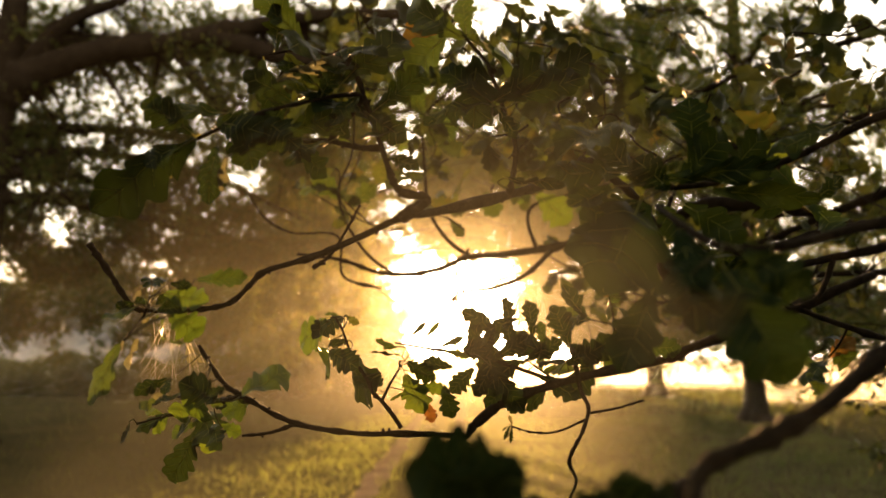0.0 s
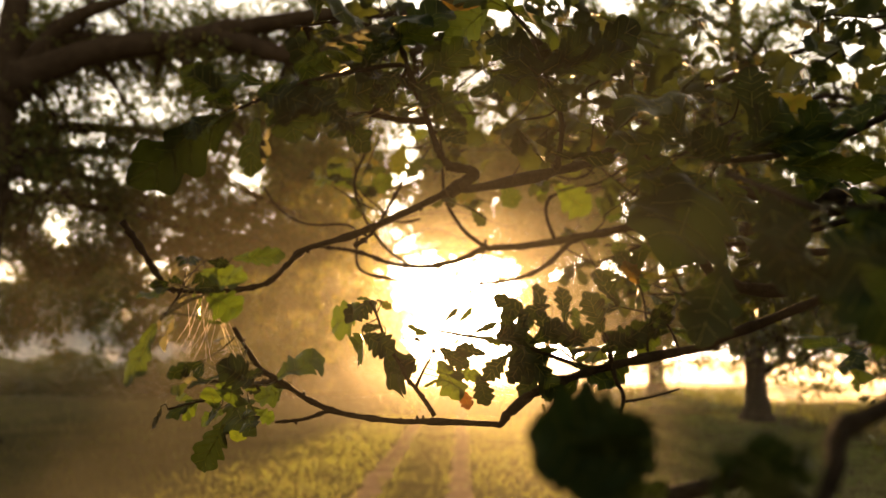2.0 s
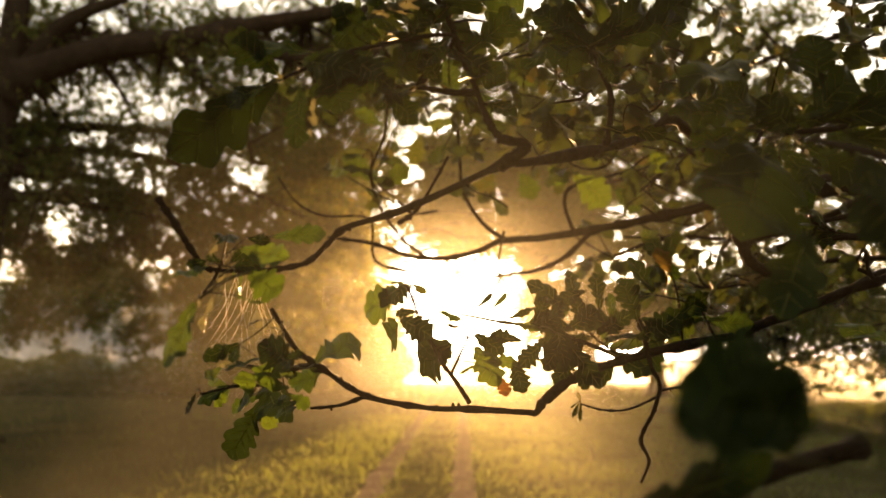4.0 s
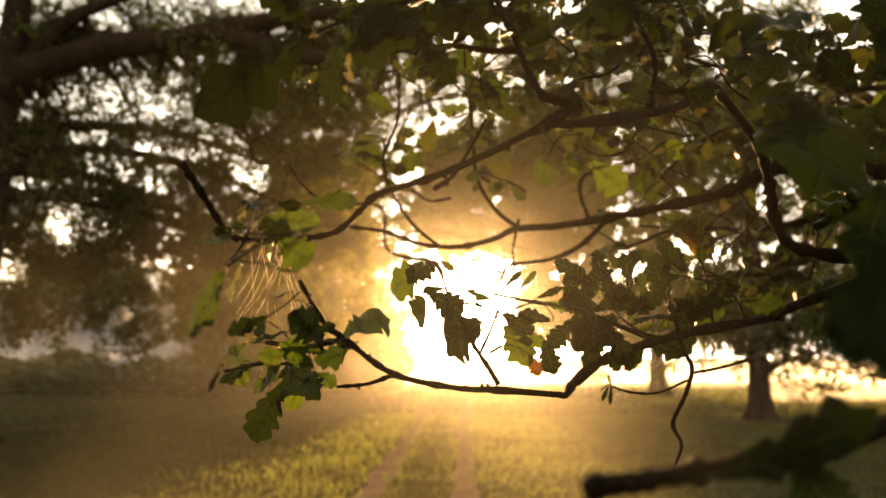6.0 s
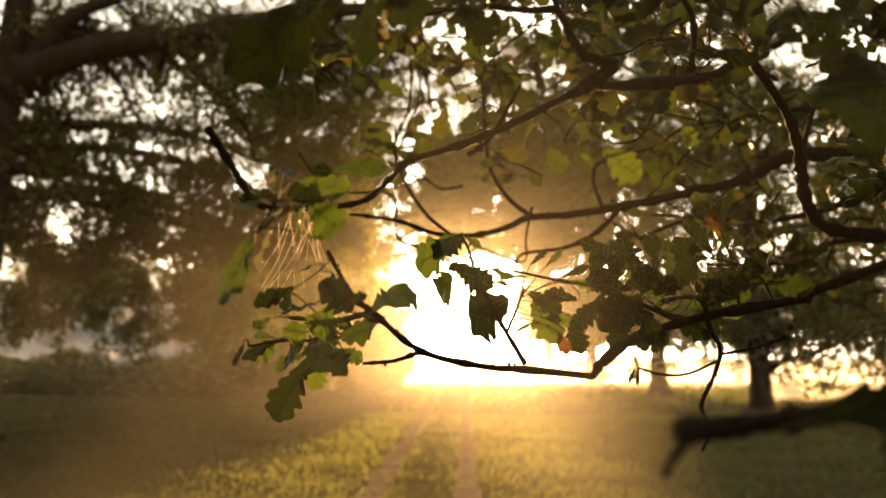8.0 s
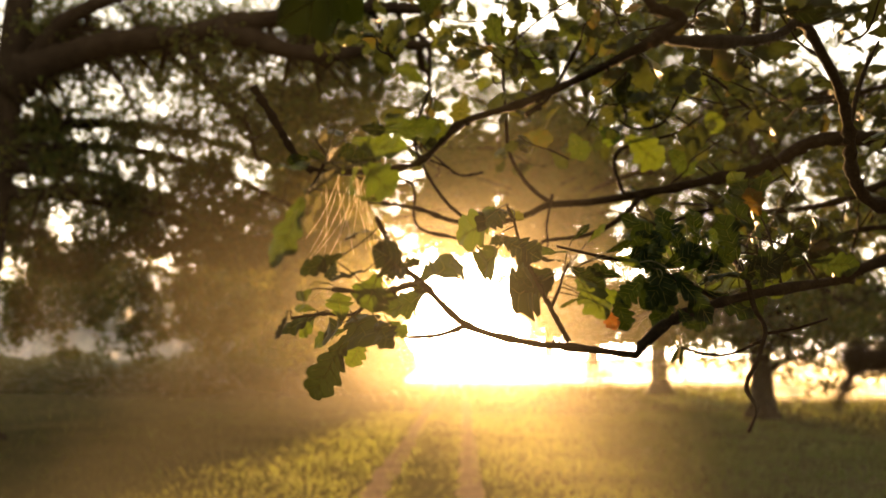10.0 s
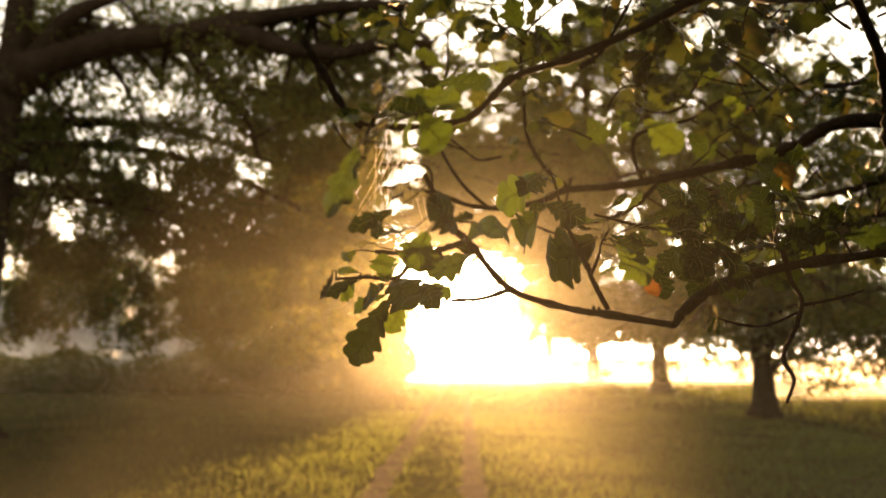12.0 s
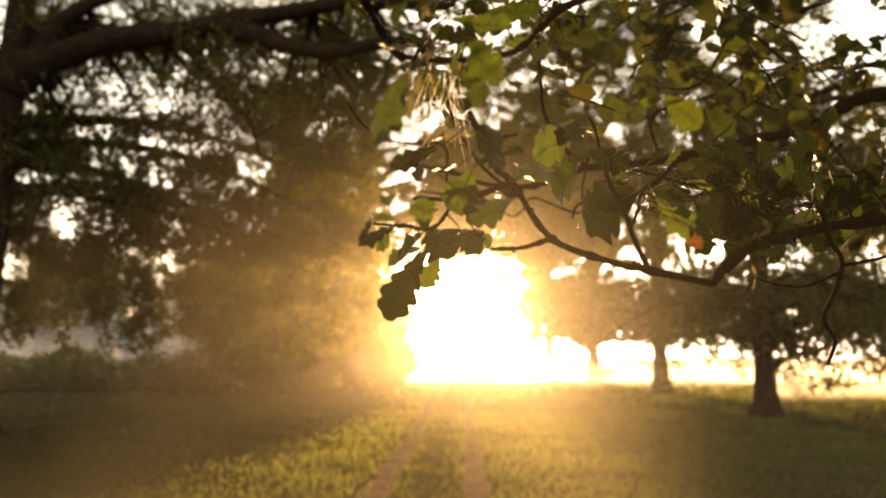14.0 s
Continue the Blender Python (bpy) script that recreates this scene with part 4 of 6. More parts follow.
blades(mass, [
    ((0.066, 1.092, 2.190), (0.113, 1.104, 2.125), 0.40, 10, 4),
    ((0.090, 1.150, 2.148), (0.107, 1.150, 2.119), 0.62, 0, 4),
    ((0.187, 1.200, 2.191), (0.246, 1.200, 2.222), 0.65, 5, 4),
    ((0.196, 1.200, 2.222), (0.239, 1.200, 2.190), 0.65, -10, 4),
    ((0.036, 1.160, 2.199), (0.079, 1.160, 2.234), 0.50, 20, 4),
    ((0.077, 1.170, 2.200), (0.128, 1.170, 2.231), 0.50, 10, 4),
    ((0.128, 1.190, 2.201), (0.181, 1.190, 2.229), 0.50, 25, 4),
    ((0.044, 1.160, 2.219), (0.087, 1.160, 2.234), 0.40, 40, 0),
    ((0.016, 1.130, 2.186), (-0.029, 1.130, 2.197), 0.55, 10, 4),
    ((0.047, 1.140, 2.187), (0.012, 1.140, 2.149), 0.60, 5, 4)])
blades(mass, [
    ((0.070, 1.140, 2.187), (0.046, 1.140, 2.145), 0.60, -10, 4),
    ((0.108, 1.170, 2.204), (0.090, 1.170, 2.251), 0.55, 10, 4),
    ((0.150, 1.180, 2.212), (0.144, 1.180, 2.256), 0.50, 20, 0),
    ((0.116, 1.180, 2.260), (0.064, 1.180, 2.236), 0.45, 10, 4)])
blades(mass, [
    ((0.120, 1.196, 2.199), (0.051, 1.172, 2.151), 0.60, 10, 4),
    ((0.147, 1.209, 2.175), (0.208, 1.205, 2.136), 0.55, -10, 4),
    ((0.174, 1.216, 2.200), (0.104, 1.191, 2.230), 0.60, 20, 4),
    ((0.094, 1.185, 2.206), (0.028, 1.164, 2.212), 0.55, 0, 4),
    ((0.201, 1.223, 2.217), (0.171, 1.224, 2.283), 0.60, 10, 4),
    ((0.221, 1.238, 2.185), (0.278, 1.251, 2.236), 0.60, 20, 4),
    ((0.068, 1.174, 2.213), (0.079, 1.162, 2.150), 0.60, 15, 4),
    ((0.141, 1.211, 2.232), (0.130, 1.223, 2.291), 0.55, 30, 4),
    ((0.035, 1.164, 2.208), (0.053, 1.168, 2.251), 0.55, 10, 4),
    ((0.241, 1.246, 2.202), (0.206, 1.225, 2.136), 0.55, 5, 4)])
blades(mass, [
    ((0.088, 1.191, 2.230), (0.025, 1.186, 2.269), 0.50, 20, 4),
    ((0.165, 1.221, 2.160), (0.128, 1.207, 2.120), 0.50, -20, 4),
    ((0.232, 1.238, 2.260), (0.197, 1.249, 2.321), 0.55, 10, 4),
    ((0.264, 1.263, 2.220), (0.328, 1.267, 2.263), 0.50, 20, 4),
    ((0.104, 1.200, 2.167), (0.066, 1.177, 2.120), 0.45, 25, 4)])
spray(mass, (0.188, 1.242, 2.160), (0.110, 1.249, 2.253), 7, 0.075, 301, 0.0022)
spray(low, (0.332, 1.268, 2.191), (0.238, 1.307, 2.268), 9, 0.080, 303, 0.0022)
spray(low, (0.281, 1.269, 2.178), (0.289, 1.397, 2.346), 8, 0.080, 304, 0.0022)

# the hanging twig with a withered bud
hang = branch([(0.208, 1.251, 2.219), (0.207, 1.215, 2.192), (0.214, 1.211, 2.151), (0.224, 1.204, 2.123), (0.212, 1.199, 2.087), (0.191, 1.195, 2.047), (0.200, 1.189, 2.018), (0.186, 1.183, 1.988)], 0.0044, 0.0020, 0.37)
hang_tip = branch([(0.224, 1.205, 2.116), (0.268, 1.204, 2.124), (0.309, 1.203, 2.136)], 0.0022, 0.0016, 0.20)
hang_bud = branch([(0.221, 1.207, 2.107), (0.174, 1.199, 2.089), (0.136, 1.189, 2.089), (0.104, 1.188, 2.098)], 0.0022, 0.0011, 0.10)
blades(hang_bud, [
    ((0.105, 1.188, 2.099), (0.100, 1.186, 2.114), 0.40, 0, 1),
    ((0.103, 1.188, 2.099), (0.095, 1.180, 2.083), 0.40, 40, 1),
    ((0.102, 1.188, 2.098), (0.108, 1.189, 2.092), 0.50, 70, 1),
    ((0.102, 1.187, 2.101), (0.092, 1.191, 2.077), 0.24, 10, 4),
    ((0.105, 1.188, 2.099), (0.102, 1.186, 2.073), 0.24, 30, 4),
    ((0.100, 1.187, 2.101), (0.089, 1.189, 2.092), 0.24, -20, 4)])

# the bough of the curled leaf tip
curl = branch([(-0.041, 0.755, 2.338), (-0.019, 0.769, 2.359), (-0.037, 0.781, 2.348), (-0.087, 0.804, 2.328), (-0.139, 0.817, 2.308), (-0.192, 0.829, 2.294), (-0.212, 0.836, 2.278), (-0.237, 0.844, 2.259), (-0.280, 0.845, 2.252), (-0.317, 0.840, 2.251), (-0.333, 0.834, 2.253)], 0.0047, 0.0020, 0.37)
tip = branch([(-0.330, 0.840, 2.251), (-0.339, 0.834, 2.257), (-0.353, 0.829, 2.278), (-0.364, 0.823, 2.297), (-0.380, 0.815, 2.322)], 0.0024, 0.0030, 0.47)
curl_stub = branch([(-0.139, 0.813, 2.295), (-0.120, 0.811, 2.309), (-0.102, 0.812, 2.339), (-0.089, 0.809, 2.363)], 0.0022, 0.0014, 0.20)
leaf_stem = branch([(-0.317, 0.824, 2.254), (-0.323, 0.826, 2.242), (-0.325, 0.787, 2.218)], 0.0016, 0.0012, 0.0)
blades(curl, [
    ((-0.292, 0.794, 2.268), (-0.242, 0.786, 2.260), 0.60, -5, 2),
    ((-0.267, 0.820, 2.283), (-0.216, 0.841, 2.289), 0.38, 15, 0),
    ((-0.282, 0.787, 2.277), (-0.261, 0.794, 2.276), 0.60, 20, 4),
    ((-0.302, 0.835, 2.286), (-0.316, 0.805, 2.272), 0.62, 30, 4),
    ((-0.303, 0.794, 2.282), (-0.310, 0.782, 2.254), 0.16, 30, 1),
    ((-0.296, 0.792, 2.249), (-0.268, 0.803, 2.256), 0.90, 0, 4),
    ((-0.277, 0.774, 2.242), (-0.252, 0.815, 2.223), 0.70, 5, 2),
    ((-0.280, 0.772, 2.240), (-0.289, 0.800, 2.220), 0.45, 60, 2),
    ((-0.288, 0.800, 2.222), (-0.266, 0.800, 2.219), 0.30, 50, 0),
    ((-0.324, 0.781, 2.218), (-0.347, 0.767, 2.154), 0.40, 10, 0)])
blades(curl, [
    ((-0.310, 0.795, 2.229), (-0.319, 0.808, 2.187), 0.12, 30, 1),
    ((-0.326, 0.816, 2.255), (-0.346, 0.781, 2.241), 0.40, 10, 0),
    ((-0.329, 0.820, 2.259), (-0.349, 0.820, 2.255), 0.60, -20, 4),
    ((-0.314, 0.820, 2.257), (-0.331, 0.820, 2.262), 0.55, 10, 4),
    ((-0.301, 0.800, 2.245), (-0.311, 0.800, 2.235), 0.40, 20, 1),
    ((-0.296, 0.800, 2.248), (-0.297, 0.800, 2.238), 0.40, 30, 2),
    ((-0.304, 0.810, 2.255), (-0.289, 0.810, 2.268), 0.60, 10, 4),
    ((-0.323, 0.780, 2.220), (-0.321, 0.780, 2.207), 0.30, 40, 1)])

# the forked bough above
fork = branch([(0.486, 1.228, 2.282), (0.378, 1.196, 2.295), (0.340, 1.170, 2.332), (0.320, 1.134, 2.376), (0.286, 1.087, 2.420), (0.215, 1.002, 2.448), (0.180, 0.962, 2.450), (0.137, 0.926, 2.417), (0.067, 0.860, 2.383), (-0.026, 0.764, 2.344), (-0.015, 0.757, 2.359), (-0.044, 0.746, 2.362)], 0.0080, 0.0036, 0.34)
fork_up = branch([(-0.032, 0.751, 2.360), (-0.046, 0.745, 2.368), (-0.055, 0.752, 2.389), (-0.065, 0.758, 2.421), (-0.076, 0.764, 2.451), (-0.087, 0.769, 2.484), (-0.105, 0.783, 2.529)], 0.0034, 0.0024, 0.32)
fork_arm = branch([(-0.061, 0.759, 2.412), (-0.085, 0.769, 2.415), (-0.120, 0.787, 2.427), (-0.152, 0.807, 2.433), (-0.191, 0.836, 2.440)], 0.0040, 0.0016, 0.32)
fork_rise = branch([(0.073, 0.825, 2.378), (0.080, 0.830, 2.415), (0.081, 0.836, 2.441), (0.071, 0.842, 2.471), (0.065, 0.848, 2.499), (0.053, 0.862, 2.540)], 0.0034, 0.0022, 0.32)
fork_right = branch([(0.316, 1.136, 2.361), (0.362, 1.172, 2.460), (0.415, 1.212, 2.534)], 0.0040, 0.0020, 0.10)
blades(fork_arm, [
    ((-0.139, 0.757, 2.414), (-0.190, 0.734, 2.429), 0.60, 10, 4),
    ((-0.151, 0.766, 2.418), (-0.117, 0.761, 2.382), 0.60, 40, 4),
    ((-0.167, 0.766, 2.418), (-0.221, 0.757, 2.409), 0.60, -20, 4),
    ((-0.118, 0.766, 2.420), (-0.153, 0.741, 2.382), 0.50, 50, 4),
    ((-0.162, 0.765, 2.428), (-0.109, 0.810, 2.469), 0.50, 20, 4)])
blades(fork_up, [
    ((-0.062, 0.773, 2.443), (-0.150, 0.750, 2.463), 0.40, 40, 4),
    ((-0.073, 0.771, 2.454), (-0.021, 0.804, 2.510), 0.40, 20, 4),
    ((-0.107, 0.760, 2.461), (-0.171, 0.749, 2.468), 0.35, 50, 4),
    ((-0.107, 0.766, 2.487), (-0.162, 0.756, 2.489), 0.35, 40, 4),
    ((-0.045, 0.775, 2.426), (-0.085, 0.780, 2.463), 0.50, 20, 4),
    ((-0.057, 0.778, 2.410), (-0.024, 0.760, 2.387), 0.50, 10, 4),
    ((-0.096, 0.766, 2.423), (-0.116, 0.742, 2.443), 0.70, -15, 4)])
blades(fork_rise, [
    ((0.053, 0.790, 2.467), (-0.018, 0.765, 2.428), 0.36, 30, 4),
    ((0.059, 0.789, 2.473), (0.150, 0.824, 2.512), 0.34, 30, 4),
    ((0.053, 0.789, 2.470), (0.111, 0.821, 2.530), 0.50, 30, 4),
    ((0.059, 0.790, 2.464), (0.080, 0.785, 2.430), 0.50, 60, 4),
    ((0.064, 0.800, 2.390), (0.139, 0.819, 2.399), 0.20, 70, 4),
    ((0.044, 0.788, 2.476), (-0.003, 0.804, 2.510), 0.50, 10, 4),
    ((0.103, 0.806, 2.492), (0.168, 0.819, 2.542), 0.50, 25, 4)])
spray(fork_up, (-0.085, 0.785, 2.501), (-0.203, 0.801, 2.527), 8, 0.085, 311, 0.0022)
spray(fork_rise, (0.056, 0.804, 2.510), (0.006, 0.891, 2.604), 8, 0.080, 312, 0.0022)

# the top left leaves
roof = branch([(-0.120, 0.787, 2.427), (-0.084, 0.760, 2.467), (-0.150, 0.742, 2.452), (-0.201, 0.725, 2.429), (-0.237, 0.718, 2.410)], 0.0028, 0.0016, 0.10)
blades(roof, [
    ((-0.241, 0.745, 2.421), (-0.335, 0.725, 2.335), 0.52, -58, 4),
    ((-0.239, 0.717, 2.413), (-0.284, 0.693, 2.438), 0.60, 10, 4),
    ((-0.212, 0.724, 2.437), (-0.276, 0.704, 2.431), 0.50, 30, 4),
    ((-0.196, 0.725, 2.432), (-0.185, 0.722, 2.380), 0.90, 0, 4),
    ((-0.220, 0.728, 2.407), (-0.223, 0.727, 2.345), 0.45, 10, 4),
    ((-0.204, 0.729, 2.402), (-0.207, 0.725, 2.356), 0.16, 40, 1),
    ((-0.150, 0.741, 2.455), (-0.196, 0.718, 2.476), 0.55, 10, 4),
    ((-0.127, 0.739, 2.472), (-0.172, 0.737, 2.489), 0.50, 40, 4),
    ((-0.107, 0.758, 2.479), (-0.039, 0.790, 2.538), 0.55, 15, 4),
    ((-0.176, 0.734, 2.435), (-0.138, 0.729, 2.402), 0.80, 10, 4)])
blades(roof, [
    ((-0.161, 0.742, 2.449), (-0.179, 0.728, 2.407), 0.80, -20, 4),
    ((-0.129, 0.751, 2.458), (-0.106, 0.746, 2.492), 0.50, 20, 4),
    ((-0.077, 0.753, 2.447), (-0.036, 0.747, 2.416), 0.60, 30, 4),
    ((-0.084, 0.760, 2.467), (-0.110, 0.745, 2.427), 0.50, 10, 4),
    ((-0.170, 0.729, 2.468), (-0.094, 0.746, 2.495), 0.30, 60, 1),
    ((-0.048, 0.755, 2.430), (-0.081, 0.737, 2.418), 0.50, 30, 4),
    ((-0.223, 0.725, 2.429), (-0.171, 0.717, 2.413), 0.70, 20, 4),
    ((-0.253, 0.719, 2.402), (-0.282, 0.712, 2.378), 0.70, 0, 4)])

# the bough behind, level with the sun
back = branch([(0.867, 1.737, 2.539), (0.744, 1.794, 2.559), (0.687, 1.833, 2.573), (0.647, 1.892, 2.581), (0.609, 1.956, 2.562), (0.664, 2.049, 2.590), (0.583, 2.074, 2.559), (0.442, 2.098, 2.531), (0.292, 2.132, 2.506), (0.179, 2.134, 2.489), (0.066, 2.135, 2.480), (-0.002, 2.140, 2.451), (-0.093, 2.142, 2.433), (-0.183, 2.141, 2.439), (-0.274, 2.137, 2.470), (-0.365, 2.135, 2.485), (-0.410, 2.134, 2.489)], 0.0200, 0.0036, 0.12)
back_low = branch([(0.315, 2.131, 2.510), (0.230, 2.092, 2.429), (0.149, 2.097, 2.393), (0.044, 2.080, 2.376), (0.021, 2.075, 2.339)], 0.0080, 0.0030, 0.10)
back_twig = branch([(0.081, 2.135, 2.480), (0.027, 2.120, 2.514), (-0.016, 2.103, 2.563), (-0.042, 2.086, 2.617), (-0.049, 2.075, 2.690), (-0.055, 2.063, 2.779), (-0.055, 2.052, 2.852), (-0.016, 2.045, 2.904), (0.073, 2.064, 2.983), (0.179, 2.055, 3.042)], 0.0065, 0.0025, 0.10)
back_end = branch([(-0.171, 2.153, 2.394), (-0.280, 2.149, 2.428), (-0.296, 2.133, 2.540), (-0.421, 2.131, 2.549), (-0.496, 2.126, 2.586), (-0.546, 2.117, 2.653)], 0.0042, 0.0022, 0.15)
back_fork = branch([(-0.138, 2.142, 2.433), (-0.205, 2.085, 2.480), (-0.262, 2.053, 2.564), (-0.286, 2.060, 2.655), (-0.249, 2.045, 2.758), (-0.244, 2.029, 2.874)], 0.0050, 0.0025, 0.12)
back_rise = branch([(0.262, 2.132, 2.507), (0.239, 2.122, 2.572), (0.250, 2.115, 2.621), (0.322, 2.112, 2.646), (0.405, 2.109, 2.669), (0.473, 2.102, 2.714), (0.554, 2.051, 2.721)], 0.0060, 0.0025, 0.10)
back_thin = branch([(0.547, 1.957, 2.670), (0.407, 1.943, 2.767), (0.335, 2.008, 2.663), (0.259, 2.058, 2.670), (0.200, 2.049, 2.736)], 0.0040, 0.0020, 0.10)
back_curl = branch([(0.070, 2.095, 2.501), (0.055, 2.106, 2.425), (0.047, 2.115, 2.359), (-0.066, 2.110, 2.397), (-0.092, 2.113, 2.371), (-0.123, 2.116, 2.351), (-0.172, 2.112, 2.383)], 0.0032, 0.0018, 0.10)
back_hook = branch([(-0.109, 2.074, 2.553), (-0.168, 2.076, 2.546), (-0.219, 2.070, 2.583), (-0.271, 2.064, 2.626)], 0.0035, 0.0020, 0.10)
blades(back_rise, [
    ((0.252, 2.061, 2.648), (0.348, 2.072, 2.568), 0.80, 10, 2),
    ((0.186, 2.058, 2.670), (0.237, 2.064, 2.626), 0.80, 20, 2),
    ((0.112, 2.060, 2.655), (0.149, 2.070, 2.583), 0.80, 0, 0),
    ((0.083, 2.051, 2.721), (0.009, 2.068, 2.597), 0.30, 40, 0),
    ((0.458, 2.052, 2.714), (0.502, 2.060, 2.655), 0.80, 20, 2),
    ((0.362, 2.066, 2.612), (0.436, 2.074, 2.553), 0.70, 30, 0),
    ((0.259, 2.045, 2.758), (0.318, 2.058, 2.670), 0.70, 10, 0),
    ((0.392, 2.050, 2.728), (0.436, 2.037, 2.816), 0.70, 10, 0),
    ((0.303, 2.033, 2.845), (0.259, 2.016, 2.962), 0.60, 40, 0)])
blades(back_twig, [
    ((-0.050, 2.033, 2.845), (-0.079, 2.016, 2.962), 0.60, 20, 0),
    ((-0.021, 2.027, 2.889), (0.024, 2.041, 2.787), 0.70, 10, 0),
    ((-0.056, 2.041, 2.787), (-0.138, 2.043, 2.772), 0.70, 30, 2),
    ((0.068, 2.016, 2.962), (0.149, 2.027, 2.889), 0.60, 0, 0),
    ((-0.153, 2.045, 2.758), (-0.168, 2.058, 2.670), 0.60, 10, 0),
    ((-0.244, 2.031, 2.860), (-0.183, 2.023, 2.918), 0.60, 20, 0),
    ((-0.249, 2.043, 2.772), (-0.330, 2.037, 2.816), 0.50, 20, 0),
    ((-0.286, 2.060, 2.655), (-0.389, 2.064, 2.626), 0.50, 30, 0),
    ((-0.271, 2.064, 2.626), (-0.359, 2.054, 2.699), 0.60, 0, 0),
    ((-0.264, 2.066, 2.612), (-0.183, 2.058, 2.670), 0.60, 40, 0)])
thicket((-0.271, 2.068, 2.597), (-0.425, 2.108, 2.676), 7, 0.085, 333, 0.0025)
thicket((-0.286, 2.062, 2.641), (-0.334, 2.100, 2.729), 6, 0.085, 334, 0.0025)
thicket((0.436, 2.066, 2.612), (0.571, 2.123, 2.564), 8, 0.085, 335, 0.0025)
thicket((0.510, 2.079, 2.524), (0.677, 2.140, 2.445), 8, 0.085, 336, 0.0025)
thicket((0.583, 2.083, 2.495), (0.451, 2.147, 2.400), 8, 0.085, 338, 0.0025)
thicket((0.672, 2.077, 2.539), (0.783, 2.143, 2.430), 8, 0.085, 339, 0.0025)
thicket((0.303, 2.052, 2.714), (0.194, 2.089, 2.803), 7, 0.085, 340, 0.0025)
thicket((0.510, 2.052, 2.714), (0.451, 2.079, 2.878), 8, 0.085, 341, 0.0025)
thicket((0.171, 2.010, 3.005), (0.058, 2.055, 3.042), 7, 0.085, 342, 0.0025)
thicket((0.068, 2.016, 2.962), (0.209, 2.064, 2.983), 7, 0.085, 343, 0.0025)
thicket((0.186, 2.031, 2.860), (0.315, 2.064, 2.983), 7, 0.085, 344, 0.0025)
thicket((0.421, 2.027, 2.889), (0.360, 2.060, 3.012), 7, 0.085, 345, 0.0025)
thicket((-0.153, 2.033, 2.845), (-0.214, 2.064, 2.983), 7, 0.085, 346, 0.0025)
thicket((-0.241, 2.029, 2.874), (-0.365, 2.066, 2.968), 7, 0.085, 347, 0.0025)
thicket((-0.006, 2.027, 2.889), (-0.093, 2.058, 3.027), 7, 0.085, 348, 0.0025)

# twigs and leaves deeper in the crown
deep = branch([(1.489, 2.349, 2.752), (1.238, 2.464, 2.657), (1.079, 2.575, 2.588), (0.898, 2.678, 2.568), (0.688, 2.677, 2.578), (0.521, 2.785, 2.526), (0.382, 2.790, 2.497)], 0.0140, 0.0040, 0.10)
deep_b = branch([(1.506, 2.311, 3.020), (1.238, 2.424, 2.937), (1.061, 2.528, 2.916), (0.898, 2.627, 2.929), (0.726, 2.638, 2.853), (0.611, 2.654, 2.739)], 0.0120, 0.0040, 0.10)
deep_c = branch([(1.434, 2.184, 3.206), (1.238, 2.387, 3.199), (0.995, 2.397, 3.129), (0.803, 2.505, 3.080), (0.582, 2.497, 3.135), (0.398, 2.507, 3.062)], 0.0120, 0.0040, 0.10)
deep_d = branch([(1.290, 2.091, 2.437), (1.065, 2.192, 2.437), (0.898, 2.194, 2.422), (0.774, 2.201, 2.376), (0.651, 2.203, 2.360), (0.604, 2.194, 2.422)], 0.0100, 0.0030, 0.10)
thicket((1.181, 2.366, 2.635), (1.497, 2.805, 2.644), 8, 0.090, 400, 0.0030)
thicket((1.181, 2.366, 2.635), (1.732, 2.905, 2.664), 8, 0.090, 401, 0.0030)
thicket((1.181, 2.366, 2.635), (1.244, 2.907, 2.770), 8, 0.090, 402, 0.0030)
thicket((0.981, 2.378, 2.551), (0.990, 2.287, 2.415), 8, 0.090, 403, 0.0030)
thicket((0.981, 2.378, 2.551), (1.081, 2.597, 2.679), 8, 0.090, 404, 0.0030)
thicket((0.981, 2.378, 2.551), (1.000, 2.331, 2.691), 8, 0.090, 405, 0.0030)
thicket((0.778, 2.383, 2.517), (0.829, 2.810, 2.439), 8, 0.090, 406, 0.0030)
thicket((0.778, 2.383, 2.517), (0.598, 2.307, 2.416), 8, 0.090, 407, 0.0030)
thicket((0.778, 2.383, 2.517), (0.745, 2.172, 2.586), 8, 0.090, 408, 0.0030)
thicket((0.591, 2.381, 2.526), (0.744, 2.342, 2.607), 8, 0.090, 409, 0.0030)
thicket((0.591, 2.381, 2.526), (0.817, 2.429, 2.417), 8, 0.090, 410, 0.0030)
thicket((0.591, 2.381, 2.526), (0.935, 2.721, 2.572), 8, 0.090, 411, 0.0030)
thicket((0.422, 2.390, 2.467), (0.641, 2.446, 2.352), 8, 0.090, 413, 0.0030)
thicket((0.422, 2.390, 2.467), (0.342, 2.293, 2.552), 8, 0.090, 414, 0.0030)
thicket((1.337, 2.359, 2.685), (1.304, 2.625, 2.821), 8, 0.090, 415, 0.0030)
thicket((1.337, 2.359, 2.685), (1.157, 2.435, 2.647), 8, 0.090, 416, 0.0030)
thicket((1.337, 2.359, 2.685), (1.365, 2.554, 2.626), 8, 0.090, 417, 0.0030)
thicket((1.181, 2.328, 2.903), (1.297, 2.677, 3.032), 8, 0.090, 418, 0.0030)
thicket((1.181, 2.328, 2.903), (0.896, 2.172, 2.709), 8, 0.090, 419, 0.0030)
thicket((1.181, 2.328, 2.903), (1.175, 2.163, 2.744), 8, 0.090, 420, 0.0030)
thicket((0.964, 2.335, 2.852), (1.232, 2.582, 2.981), 8, 0.090, 421, 0.0030)
